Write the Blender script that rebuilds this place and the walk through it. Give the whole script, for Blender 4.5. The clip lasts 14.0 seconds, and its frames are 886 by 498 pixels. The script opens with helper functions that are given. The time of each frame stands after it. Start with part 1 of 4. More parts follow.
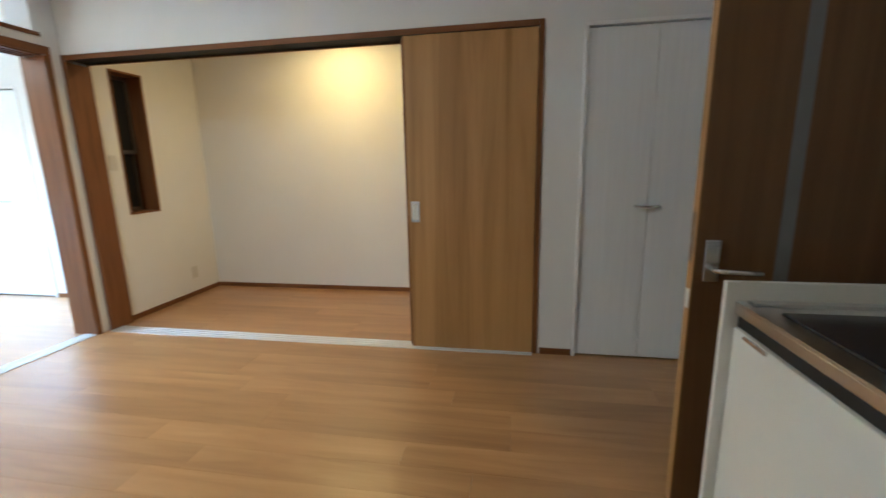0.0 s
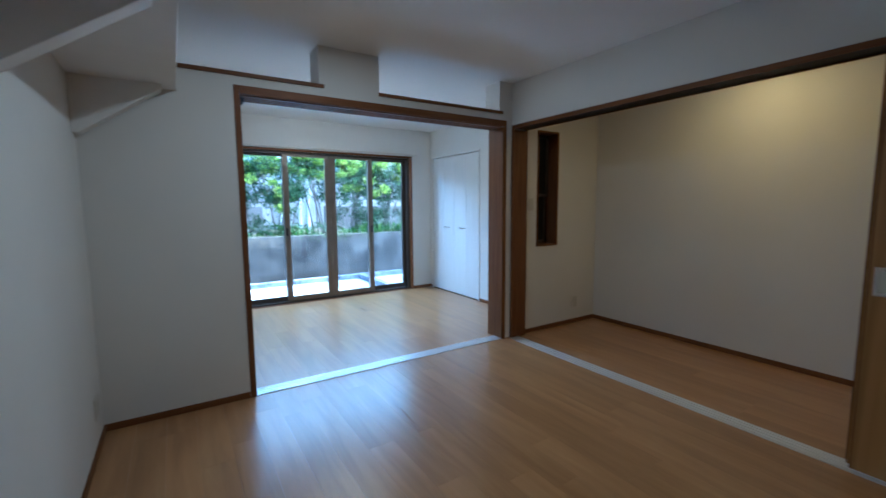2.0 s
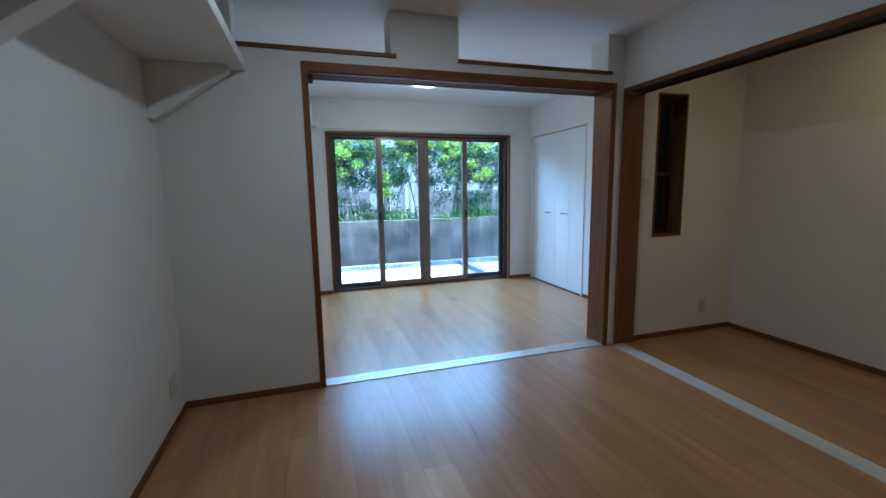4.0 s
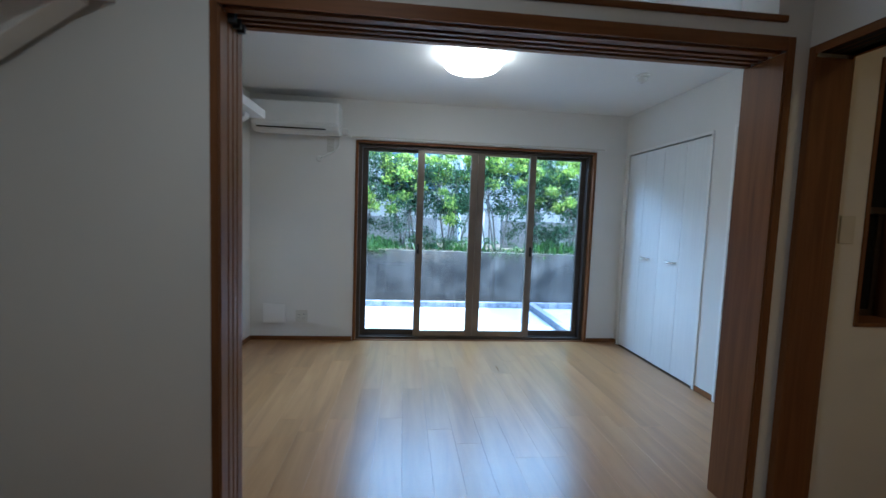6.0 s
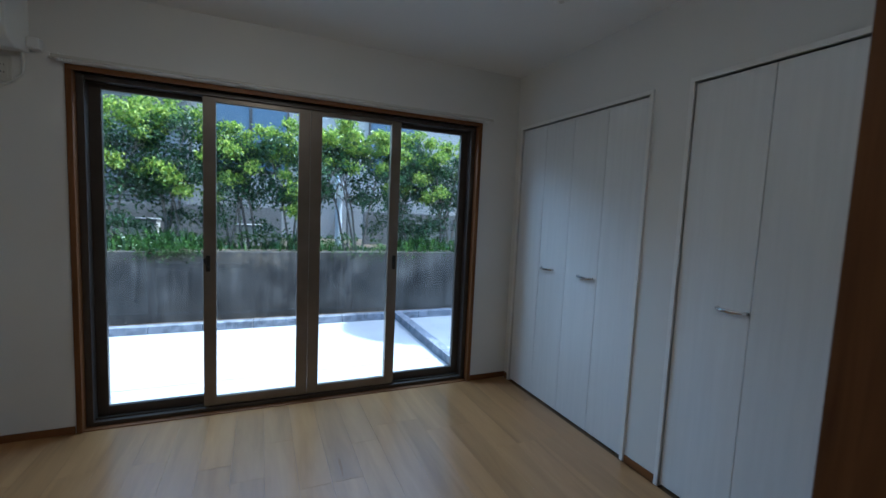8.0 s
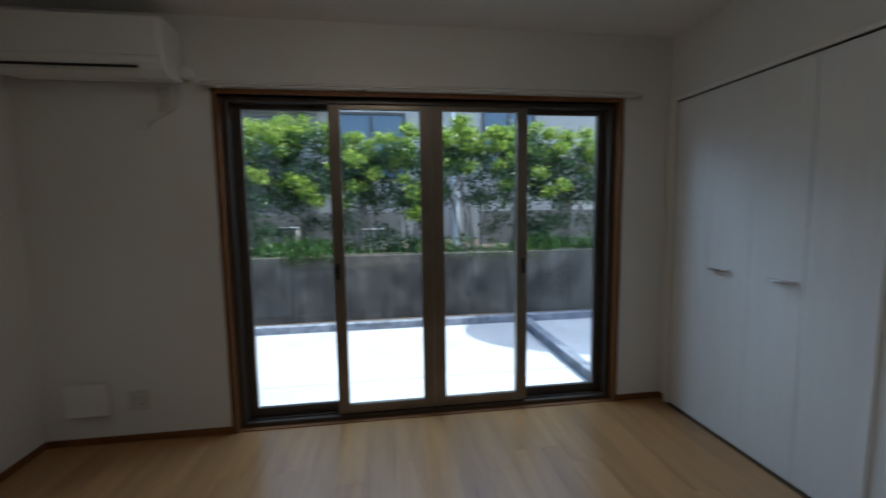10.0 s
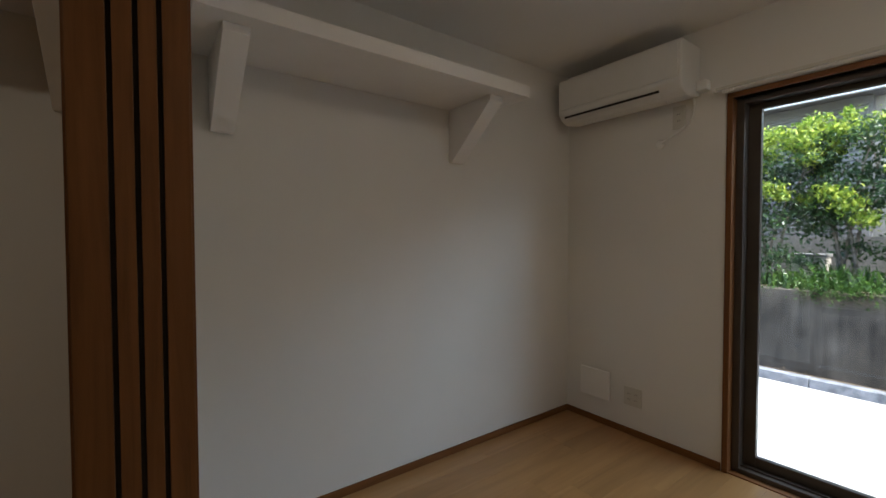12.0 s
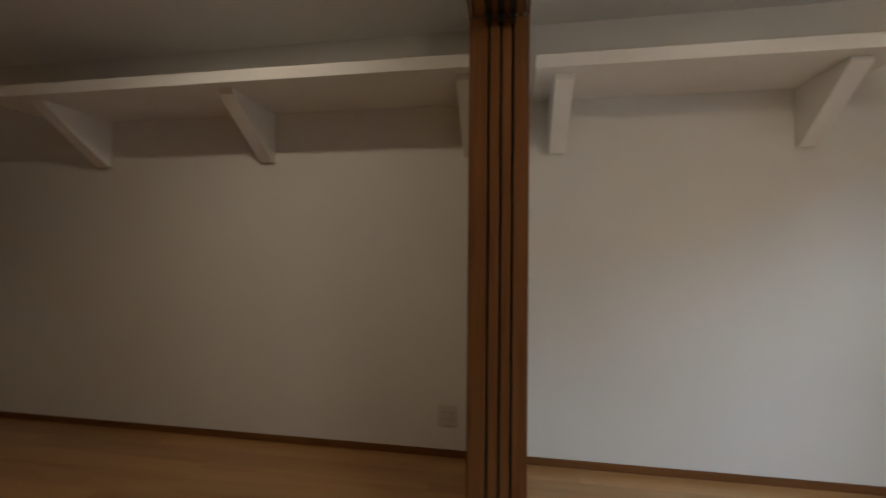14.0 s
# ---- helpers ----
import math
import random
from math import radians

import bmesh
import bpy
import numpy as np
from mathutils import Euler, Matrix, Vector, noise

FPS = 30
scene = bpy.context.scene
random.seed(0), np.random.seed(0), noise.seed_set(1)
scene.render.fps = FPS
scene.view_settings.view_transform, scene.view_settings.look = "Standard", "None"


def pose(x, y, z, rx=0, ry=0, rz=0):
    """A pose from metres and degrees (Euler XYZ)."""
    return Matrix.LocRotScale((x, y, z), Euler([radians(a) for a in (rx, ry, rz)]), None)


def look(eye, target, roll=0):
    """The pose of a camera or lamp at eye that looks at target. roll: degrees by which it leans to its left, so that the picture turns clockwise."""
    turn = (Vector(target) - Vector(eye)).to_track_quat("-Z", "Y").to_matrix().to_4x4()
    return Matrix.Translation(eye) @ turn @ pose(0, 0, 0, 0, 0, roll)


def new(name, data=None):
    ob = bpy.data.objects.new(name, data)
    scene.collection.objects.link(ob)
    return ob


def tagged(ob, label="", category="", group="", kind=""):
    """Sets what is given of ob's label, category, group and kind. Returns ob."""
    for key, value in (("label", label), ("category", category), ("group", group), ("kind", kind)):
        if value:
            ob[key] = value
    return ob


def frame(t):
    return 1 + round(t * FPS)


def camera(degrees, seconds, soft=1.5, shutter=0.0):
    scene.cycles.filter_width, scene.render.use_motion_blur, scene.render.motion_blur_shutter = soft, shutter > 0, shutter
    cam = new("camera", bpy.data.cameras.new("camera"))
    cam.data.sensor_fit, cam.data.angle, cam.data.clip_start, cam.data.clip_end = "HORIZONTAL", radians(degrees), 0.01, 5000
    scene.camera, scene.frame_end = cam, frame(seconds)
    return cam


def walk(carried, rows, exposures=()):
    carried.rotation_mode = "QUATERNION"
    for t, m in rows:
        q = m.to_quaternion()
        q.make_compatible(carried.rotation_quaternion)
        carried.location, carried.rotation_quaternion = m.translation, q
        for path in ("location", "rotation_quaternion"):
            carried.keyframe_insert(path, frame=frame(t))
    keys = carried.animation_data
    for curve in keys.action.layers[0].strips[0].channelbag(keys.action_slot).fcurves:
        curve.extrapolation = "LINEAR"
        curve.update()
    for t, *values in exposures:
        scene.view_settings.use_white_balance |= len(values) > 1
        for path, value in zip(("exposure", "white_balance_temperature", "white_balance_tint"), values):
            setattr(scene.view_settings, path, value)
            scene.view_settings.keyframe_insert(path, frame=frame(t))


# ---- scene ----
cam = camera(93.5, 14.0, shutter=0.3)
# seconds, eye, point looked at, lean
PATH = [
    (0, (0.039, 0.5, 1.219), (-0.3, 2.432, 0.828), -1.1),
    (0.5, (0.04, 0.502, 1.194), (-0.81, 2.273, 0.818), -1.1),
    (1, (-0.021, 0.474, 1.265), (-1.242, 2.01, 0.878), -0.7),
    (1.5, (-0.057, 0.434, 1.286), (-1.493, 1.789, 0.974), 0.1),
    (2, (-0.103, 0.418, 1.3), (-1.776, 1.493, 1.086), -0.4),
    (2.5, (-0.142, 0.387, 1.303), (-1.942, 1.239, 1.12), -0.2),
    (3, (-0.165, 0.413, 1.294), (-1.979, 1.224, 1.061), -0.8),
    (3.2, (-0.164, 0.447, 1.296), (-1.992, 1.22, 1.042), -1.2),
    (5.3, (-1.033, 1.277, 1.261), (-2.992, 1.631, 1.065), 1.3),
    (5.5, (-1.126, 1.273, 1.26), (-3.091, 1.607, 1.096), 1.5),
    (6, (-1.491, 1.481, 1.279), (-3.476, 1.679, 1.129), 2.1),
    (6.5, (-1.873, 1.602, 1.282), (-3.847, 1.89, 1.137), 1.8),
    (7, (-2.216, 1.743, 1.282), (-4.172, 2.138, 1.15), 2.1),
    (7.5, (-2.545, 1.841, 1.288), (-4.429, 2.492, 1.125), 3.2),
    (7.7, (-2.688, 1.889, 1.314), (-4.513, 2.689, 1.138), 2.6),
    (9.8, (-3.202, 2.051, 1.358), (-5.126, 2.559, 1.162), -0.4),
    (10, (-3.172, 1.932, 1.334), (-5.142, 2.213, 1.137), -0.8),
    (10.2, (-3.214, 2.015, 1.307), (-5.204, 1.912, 1.14), -0.7),
    (10.5, (-3.193, 1.895, 1.289), (-5.13, 1.407, 1.194), -0.3),
    (11, (-3.253, 1.98, 1.271), (-4.836, 0.76, 1.212), -0.2),
    (11.5, (-3.205, 1.923, 1.259), (-4.471, 0.375, 1.239), -0.0),
    (12, (-3.204, 1.902, 1.26), (-4.387, 0.29, 1.205), -0.1),
    (12.5, (-3.208, 1.86, 1.268), (-4.37, 0.234, 1.208), -0.8),
    (13, (-3.232, 1.902, 1.242), (-4.283, 0.201, 1.183), -1.8),
    (13.5, (-3.262, 2.13, 1.209), (-3.627, 0.164, 1.158), -0.9),
    (14, (-3.248, 2.329, 1.141), (-2.925, 0.355, 1.163), 0.5),
]
EXPOSURES = [(0.0, 5.6, 4600, 2), (0.5, 5.2, 4450, 2), (1.0, 4.7, 4250, 3), (1.5, 4.25, 4150, 3), (2.0, 3.85, 4150, 3), (3.0, 3.75, 4150, 3), (5.5, 3.45, 4450, 4),
             (6.5, 3.15, 4500, 5), (7.5, 2.45, 4650, 6), (10.0, 1.85, 5400, 9), (11.0, 1.9, 5700, 12), (12.5, 2.9, 6350, 13), (14.0, 3.2, 6450, 14)]
walk(cam, [(t, look(eye, target, lean)) for t, eye, target, lean in PATH], EXPOSURES)

# ---- daylight ----
SUN_ELEV, SUN_AZ = radians(60), radians(8)      # azimuth from +y towards +x
world = bpy.data.worlds.new("sky")
scene.world = world
world.use_nodes = True
wn = world.node_tree.nodes
sky = wn.new("ShaderNodeTexSky")
sky.sky_type = 'NISHITA'
sky.sun_disc = False
sky.sun_elevation = SUN_ELEV
sky.sun_rotation = SUN_AZ
sky.dust_density = 2.5
world.node_tree.links.new(sky.outputs[0], wn["Background"].inputs[0])
wn["Background"].inputs[1].default_value = 0.15
sun_data = bpy.data.lights.new("sun", 'SUN')
sun_data.energy = 2.2
sun_data.angle = radians(0.5)
sun_data.color = (1.0, 0.95, 0.87)
sun = new("sun", sun_data)
sun_from = Vector((math.sin(SUN_AZ) * math.cos(SUN_ELEV), math.cos(SUN_AZ) * math.cos(SUN_ELEV), math.sin(SUN_ELEV)))
sun.matrix_world = look(sun_from * 20, (0, 0, 0))


def down_lamp(name, x, y, watts, colour, r=0.05):
    d = bpy.data.lights.new(name, 'AREA')
    d.shape, d.size, d.energy, d.color = 'DISK', 2 * r, watts, colour
    ob = new(name, d)
    ob.location = (x, y, 2.392)
    return ob


# added unseen lamp, stands in for sky above the hedge through the big window
sky_fill = bpy.data.lights.new("added_sky_fill", 'AREA')
sky_fill.shape, sky_fill.size, sky_fill.size_y, sky_fill.energy, sky_fill.color = 'RECTANGLE', 8.0, 0.8, 46.0, (0.68, 0.86, 1.0)
new("added_sky_fill", sky_fill).matrix_world = look((-7.2, 4.0, 2.88), (-4.4, 4.0, 1.5))

# recessed lamps of the living room and of the nook
down_lamp("living_lamp_light", -2.0, 1.28, 0.68, (1.0, 0.86, 0.64))
down_lamp("nook_lamp_light", -1.5, 3.85, 0.47, (1.0, 0.58, 0.17), 0.1)


# ---- materials ----
def mat(name, base, rough=0.5, metal=0.0):
    m = bpy.data.materials.new(name)
    m.use_nodes = True
    b = m.node_tree.nodes["Principled BSDF"]
    b.inputs["Base Color"].default_value = (*base, 1)
    b.inputs["Roughness"].default_value = rough
    b.inputs["Metallic"].default_value = metal
    return m


def nd(m, kind, **vals):
    n = m.node_tree.nodes.new(kind)
    for k, v in vals.items():
        n.inputs[k.replace("_", " ")].default_value = v
    return n


def ln(m, a, b):
    m.node_tree.links.new(a, b)


def bsdf(m):
    return m.node_tree.nodes["Principled BSDF"]


def coords(m, scale, source="Object"):
    tc = nd(m, "ShaderNodeTexCoord")
    mp = nd(m, "ShaderNodeMapping")
    mp.inputs["Scale"].default_value = scale
    ln(m, tc.outputs[source], mp.inputs["Vector"])
    return mp


def ramp(m, fac, stops):
    r = nd(m, "ShaderNodeValToRGB")
    els = r.color_ramp.elements
    while len(els) < len(stops):
        els.new(0.5)
    for e, (p, c) in zip(els, stops):
        e.position, e.color = p, (*c, 1)
    ln(m, fac, r.inputs["Fac"])
    return r


def bump(m, height, strength, dist):
    b = nd(m, "ShaderNodeBump", Strength=strength, Distance=dist)
    ln(m, height, b.inputs["Height"])
    ln(m, b.outputs["Normal"], bsdf(m).inputs["Normal"])
    return b


def wallpaper(name, c0, c1):
    m = mat(name, c0, 0.85)
    big = nd(m, "ShaderNodeTexNoise", Scale=1.3, Detail=3.0)
    ln(m, coords(m, (1, 1, 1)).outputs[0], big.inputs["Vector"])
    r = ramp(m, big.outputs["Fac"], [(0.3, c0), (0.7, c1)])
    ln(m, r.outputs[0], bsdf(m).inputs["Base Color"])
    fine = nd(m, "ShaderNodeTexNoise", Scale=420.0, Detail=3.0)
    ln(m, coords(m, (1, 1, 0.55)).outputs[0], fine.inputs["Vector"])
    bump(m, fine.outputs["Fac"], 0.25, 0.002)
    bsdf(m).inputs["Specular IOR Level"].default_value = 0.25
    return m


def wood(name, dark, mid, light, stretch, rough=0.42, random_tone=0.0, gloss_noise=0.08, offset=0.0):
    """Grain along the axis with the small stretch value."""
    m = mat(name, mid, rough)
    mp = coords(m, stretch)
    info = nd(m, "ShaderNodeObjectInfo")
    if random_tone:
        mul = nd(m, "ShaderNodeMath")
        mul.operation = 'MULTIPLY'
        mul.inputs[1].default_value = 37.0
        ln(m, info.outputs["Random"], mul.inputs[0])
        comb = nd(m, "ShaderNodeCombineXYZ")
        for i in range(3):
            ln(m, mul.outputs[0], comb.inputs[i])
        ln(m, comb.outputs[0], mp.inputs["Location"])
    grain = nd(m, "ShaderNodeTexNoise", Scale=1.0, Detail=6.0, Roughness=0.62, Distortion=0.6)
    ln(m, mp.outputs[0], grain.inputs["Vector"])
    r = ramp(m, grain.outputs["Fac"], [(0.25, dark), (0.5, mid), (0.75, light)])
    out = r.outputs[0]
    if random_tone:
        hsv = nd(m, "ShaderNodeHueSaturation")
        rng = nd(m, "ShaderNodeMapRange")
        rng.inputs["To Min"].default_value = 1 - random_tone
        rng.inputs["To Max"].default_value = 1 + random_tone
        ln(m, info.outputs["Random"], rng.inputs["Value"])
        ln(m, rng.outputs[0], hsv.inputs["Value"])
        ln(m, out, hsv.inputs["Color"])
        out = hsv.outputs[0]
    ln(m, out, bsdf(m).inputs["Base Color"])
    rr = nd(m, "ShaderNodeMapRange")
    rr.inputs["To Min"].default_value = rough - gloss_noise
    rr.inputs["To Max"].default_value = rough + gloss_noise
    ln(m, grain.outputs["Fac"], rr.inputs["Value"])
    ln(m, rr.outputs[0], bsdf(m).inputs["Roughness"])
    bump(m, grain.outputs["Fac"], 0.08, 0.002)
    return m


def noisy(name, c0, c1, scale, rough, metal=0.0, bump_str=0.2, bump_dist=0.003, stretch=(1, 1, 1)):
    m = mat(name, c0, rough, metal)
    n1 = nd(m, "ShaderNodeTexNoise", Scale=scale, Detail=6.0, Roughness=0.6)
    ln(m, coords(m, stretch).outputs[0], n1.inputs["Vector"])
    r = ramp(m, n1.outputs["Fac"], [(0.3, c0), (0.7, c1)])
    ln(m, r.outputs[0], bsdf(m).inputs["Base Color"])
    n2 = nd(m, "ShaderNodeTexNoise", Scale=scale * 14, Detail=3.0)
    ln(m, coords(m, stretch).outputs[0], n2.inputs["Vector"])
    bump(m, n2.outputs["Fac"], bump_str, bump_dist)
    return m


M_WALL = wallpaper("white_wallpaper", (0.71, 0.695, 0.66), (0.75, 0.735, 0.70))
M_CEIL = wallpaper("ceiling_paper", (0.80, 0.79, 0.76), (0.83, 0.82, 0.79))
M_PLANK = wood("oak_flooring", (0.265, 0.136, 0.049), (0.365, 0.197, 0.074), (0.435, 0.252, 0.104), (1.0, 10, 10), 0.3, 0.08, 0.06)
bsdf(M_PLANK).inputs["Specular IOR Level"].default_value = 0.2
bsdf(M_PLANK).inputs["Coat Weight"].default_value = 0.6
bsdf(M_PLANK).inputs["Coat Roughness"].default_value = 0.29
M_SUBFLOOR = mat("subfloor", (0.12, 0.07, 0.035), 0.8)
M_TRIM = wood("brown_trim_wood", (0.105, 0.041, 0.013), (0.165, 0.068, 0.021), (0.215, 0.092, 0.031), (30, 30, 1.5), 0.5)
M_TRIM_H = wood("brown_trim_wood_lengthwise", (0.105, 0.041, 0.013), (0.165, 0.068, 0.021), (0.215, 0.092, 0.031), (2, 30, 30), 0.5)
M_TRIM_Y = wood("brown_trim_wood_crosswise", (0.105, 0.041, 0.013), (0.165, 0.068, 0.021), (0.215, 0.092, 0.031), (30, 2, 30), 0.5)
M_DOORWOOD = wood("oak_door_veneer", (0.24, 0.122, 0.033), (0.41, 0.222, 0.066), (0.51, 0.298, 0.1), (7, 40, 0.3), 0.42)
# door veneer darkened, the hall door's shade is put into its colour
M_DOOR_SHADED = wood("shaded_door_veneer", (0.095, 0.048, 0.018), (0.14, 0.073, 0.028), (0.185, 0.1, 0.041), (11, 40, 0.55), 0.42)
for m_ in (M_TRIM, M_TRIM_H, M_TRIM_Y, M_DOOR_SHADED):
    bsdf(m_).inputs["Specular IOR Level"].default_value = 0.25
M_CLOSET = noisy("white_closet_sheet", (0.74, 0.74, 0.73), (0.79, 0.79, 0.78), 3.0, 0.45, 0.0, 0.06, 0.001, (14, 14, 0.7))
M_WHITEPAINT = noisy("white_shelf_paint", (0.78, 0.765, 0.735), (0.82, 0.805, 0.78), 4.0, 0.5, 0.0, 0.05, 0.001)
M_PLASTIC = noisy("white_plastic", (0.74, 0.735, 0.70), (0.77, 0.765, 0.735), 6.0, 0.35, 0.0, 0.02, 0.0005)
M_PLASTIC_GREY = noisy("ivory_plastic_plate", (0.58, 0.56, 0.50), (0.62, 0.60, 0.54), 6.0, 0.4, 0.0, 0.02, 0.0005)
# for black parts, and as painted shade in grooves, tracks and closets
M_BLACK = mat("black_shade_and_parts", (0.012, 0.011, 0.01), 0.6)
M_BRONZE = noisy("bronze_aluminium", (0.065, 0.052, 0.042), (0.085, 0.069, 0.056), 5.0, 0.4, 0.3, 0.03, 0.0005)
M_BRONZE_LT = noisy("pale_bronze_aluminium", (0.20, 0.165, 0.13), (0.25, 0.21, 0.165), 5.0, 0.36, 0.5, 0.03, 0.0005)
M_ALU = noisy("brushed_aluminium", (0.74, 0.74, 0.74), (0.82, 0.82, 0.82), 3.0, 0.38, 0.6, 0.05, 0.0005, (1, 1, 1))
M_CHROME = mat("satin_chrome", (0.68, 0.67, 0.65), 0.25, 1.0)
M_STEEL = noisy("stainless_steel", (0.60, 0.59, 0.57), (0.68, 0.67, 0.65), 4.0, 0.28, 1.0, 0.03, 0.0004)
M_INLAY = noisy("grey_inlay", (0.13, 0.125, 0.115), (0.17, 0.165, 0.155), 5.0, 0.3, 0.0, 0.02, 0.0005)
M_COOKTOP = mat("black_cooktop", (0.03, 0.03, 0.035), 0.18)
M_CABINET = noisy("ivory_cabinet_panel", (0.66, 0.63, 0.55), (0.70, 0.67, 0.60), 3.0, 0.4, 0.0, 0.03, 0.0005)
M_CONCRETE = noisy("pale_concrete", (0.33, 0.325, 0.315), (0.41, 0.405, 0.395), 1.6, 0.9, 0.0, 0.35, 0.004)
M_KERB = noisy("grey_kerb_concrete", (0.06, 0.068, 0.08), (0.26, 0.27, 0.30), 8.0, 0.9, 0.0, 0.4, 0.005)
M_SOIL = noisy("soil_and_litter", (0.06, 0.045, 0.03), (0.16, 0.12, 0.08), 9.0, 0.95, 0.0, 0.8, 0.02)
M_GROUND = noisy("outer_ground", (0.16, 0.15, 0.13), (0.24, 0.22, 0.19), 0.7, 0.95, 0.0, 0.5, 0.01)


def retaining_material():
    m = mat("stained_concrete_wall", (0.2, 0.18, 0.15), 0.92)
    runs = nd(m, "ShaderNodeTexNoise", Scale=1.0, Detail=7.0, Roughness=0.65)
    ln(m, coords(m, (3.0, 13.0, 0.9)).outputs[0], runs.inputs["Vector"])
    blot = nd(m, "ShaderNodeTexNoise", Scale=2.2, Detail=5.0)
    ln(m, coords(m, (1, 1, 1)).outputs[0], blot.inputs["Vector"])
    mx = nd(m, "ShaderNodeMix")
    mx.inputs[0].default_value = 0.6
    ln(m, runs.outputs["Fac"], mx.inputs[2])
    ln(m, blot.outputs["Fac"], mx.inputs[3])
    r = ramp(m, mx.outputs[0], [(0.38, (0.022, 0.019, 0.015)), (0.5, (0.06, 0.052, 0.042)), (0.66, (0.125, 0.11, 0.09))])
    ln(m, r.outputs[0], bsdf(m).inputs["Base Color"])
    fine = nd(m, "ShaderNodeTexNoise", Scale=25.0, Detail=4.0)
    ln(m, coords(m, (1, 1, 1)).outputs[0], fine.inputs["Vector"])
    bump(m, fine.outputs["Fac"], 0.15, 0.0015)
    return m


M_RETAIN = retaining_material()


def leaf_material(name, a, b, c):
    m = mat(name, b, 0.36)
    g = nd(m, "ShaderNodeNewGeometry")
    r = ramp(m, g.outputs["Random Per Island"], [(0.0, a), (0.5, b), (1.0, c)])
    ln(m, r.outputs[0], bsdf(m).inputs["Base Color"])
    tr = nd(m, "ShaderNodeBsdfTranslucent")
    ln(m, r.outputs[0], tr.inputs["Color"])
    mixs = nd(m, "ShaderNodeMixShader")
    mixs.inputs[0].default_value = 0.5
    ln(m, bsdf(m).outputs[0], mixs.inputs[1])
    ln(m, tr.outputs[0], mixs.inputs[2])
    ln(m, mixs.outputs[0], m.node_tree.nodes["Material Output"].inputs["Surface"])
    return m


# hedge leaves twice: sunlight put into the crown's colour, shade into the inner one
M_LEAF_SUNLIT = leaf_material("sunlit_crown_leaves", (0.05, 0.11, 0.015), (0.22, 0.33, 0.04), (0.50, 0.56, 0.09))
M_LEAF_SHADED = leaf_material("shaded_inner_leaves", (0.02, 0.045, 0.018), (0.04, 0.085, 0.03), (0.07, 0.13, 0.04))
M_GRASS = leaf_material("weeds", (0.02, 0.055, 0.012), (0.05, 0.115, 0.02), (0.11, 0.20, 0.04))
M_BARK = noisy("bark", (0.10, 0.085, 0.065), (0.24, 0.20, 0.16), 14.0, 0.9, 0.0, 0.7, 0.01)
M_STRAW = noisy("dry_straw", (0.13, 0.10, 0.065), (0.22, 0.175, 0.115), 8.0, 0.9)
M_SIDING = noisy("grey_siding", (0.40, 0.37, 0.32), (0.47, 0.44, 0.385), 1.2, 0.8, 0.0, 0.15, 0.003)
M_SIDING_DK = noisy("dark_grey_siding", (0.19, 0.185, 0.18), (0.24, 0.235, 0.225), 1.2, 0.75, 0.0, 0.15, 0.003)
M_RENDER = noisy("beige_render", (0.50, 0.46, 0.40), (0.56, 0.52, 0.46), 1.2, 0.85, 0.0, 0.2, 0.004)
M_ROOF = noisy("roof_sheet", (0.20, 0.21, 0.23), (0.26, 0.27, 0.29), 2.0, 0.6, 0.0, 0.1, 0.003)
M_PIPE = noisy("white_pipe", (0.72, 0.74, 0.76), (0.80, 0.82, 0.84), 3.0, 0.4, 0.0, 0.02, 0.001)


def thin_glass(name):
    """A thin clear pane: light goes straight through, the gloss rises at grazing angles."""
    m = bpy.data.materials.new(name)
    m.use_nodes = True
    nt = m.node_tree
    nt.nodes.remove(nt.nodes["Principled BSDF"])
    clear = nd(m, "ShaderNodeBsdfTransparent", Color=(0.93, 0.96, 0.95, 1))
    gloss = nd(m, "ShaderNodeBsdfGlossy", Roughness=0.01)
    fres = nd(m, "ShaderNodeFresnel", IOR=1.45)
    mix = nd(m, "ShaderNodeMixShader")
    ln(m, fres.outputs[0], mix.inputs[0])
    ln(m, clear.outputs[0], mix.inputs[1])
    ln(m, gloss.outputs[0], mix.inputs[2])
    ln(m, mix.outputs[0], nt.nodes["Material Output"].inputs["Surface"])
    return m


M_GLASS = thin_glass("window_glass")
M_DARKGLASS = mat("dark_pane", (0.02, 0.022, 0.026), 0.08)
M_FARGLASS = mat("house_window_glass", (0.10, 0.14, 0.18), 0.08)


def glow(name, colour, strength):
    m = mat(name, (0.85, 0.85, 0.85), 0.4)
    bsdf(m).inputs["Emission Color"].default_value = (*colour, 1)
    bsdf(m).inputs["Emission Strength"].default_value = strength
    return m


M_LAMP = glow("lit_lamp_cover", (1.0, 0.83, 0.60), 1.9)


# ---- building blocks ----
def box(bm, x0, x1, y0, y1, z0, z1, bevel=0.0):
    c = [bm.verts.new((x, y, z)) for x in (x0, x1) for y in (y0, y1) for z in (z0, z1)]
    fs = [bm.faces.new([c[i] for i in f]) for f in ((0, 1, 3, 2), (4, 6, 7, 5), (0, 4, 5, 1), (2, 3, 7, 6), (0, 2, 6, 4), (1, 5, 7, 3))]
    if bevel:
        edges = list({e for f in fs for e in f.edges})
        bmesh.ops.bevel(bm, geom=edges, offset=bevel, segments=2, affect='EDGES', profile=0.5)
    return bm


def boxes(*specs, bevel=0.0):
    bm = bmesh.new()
    for s in specs:
        box(bm, *s, bevel=bevel)
    return bm


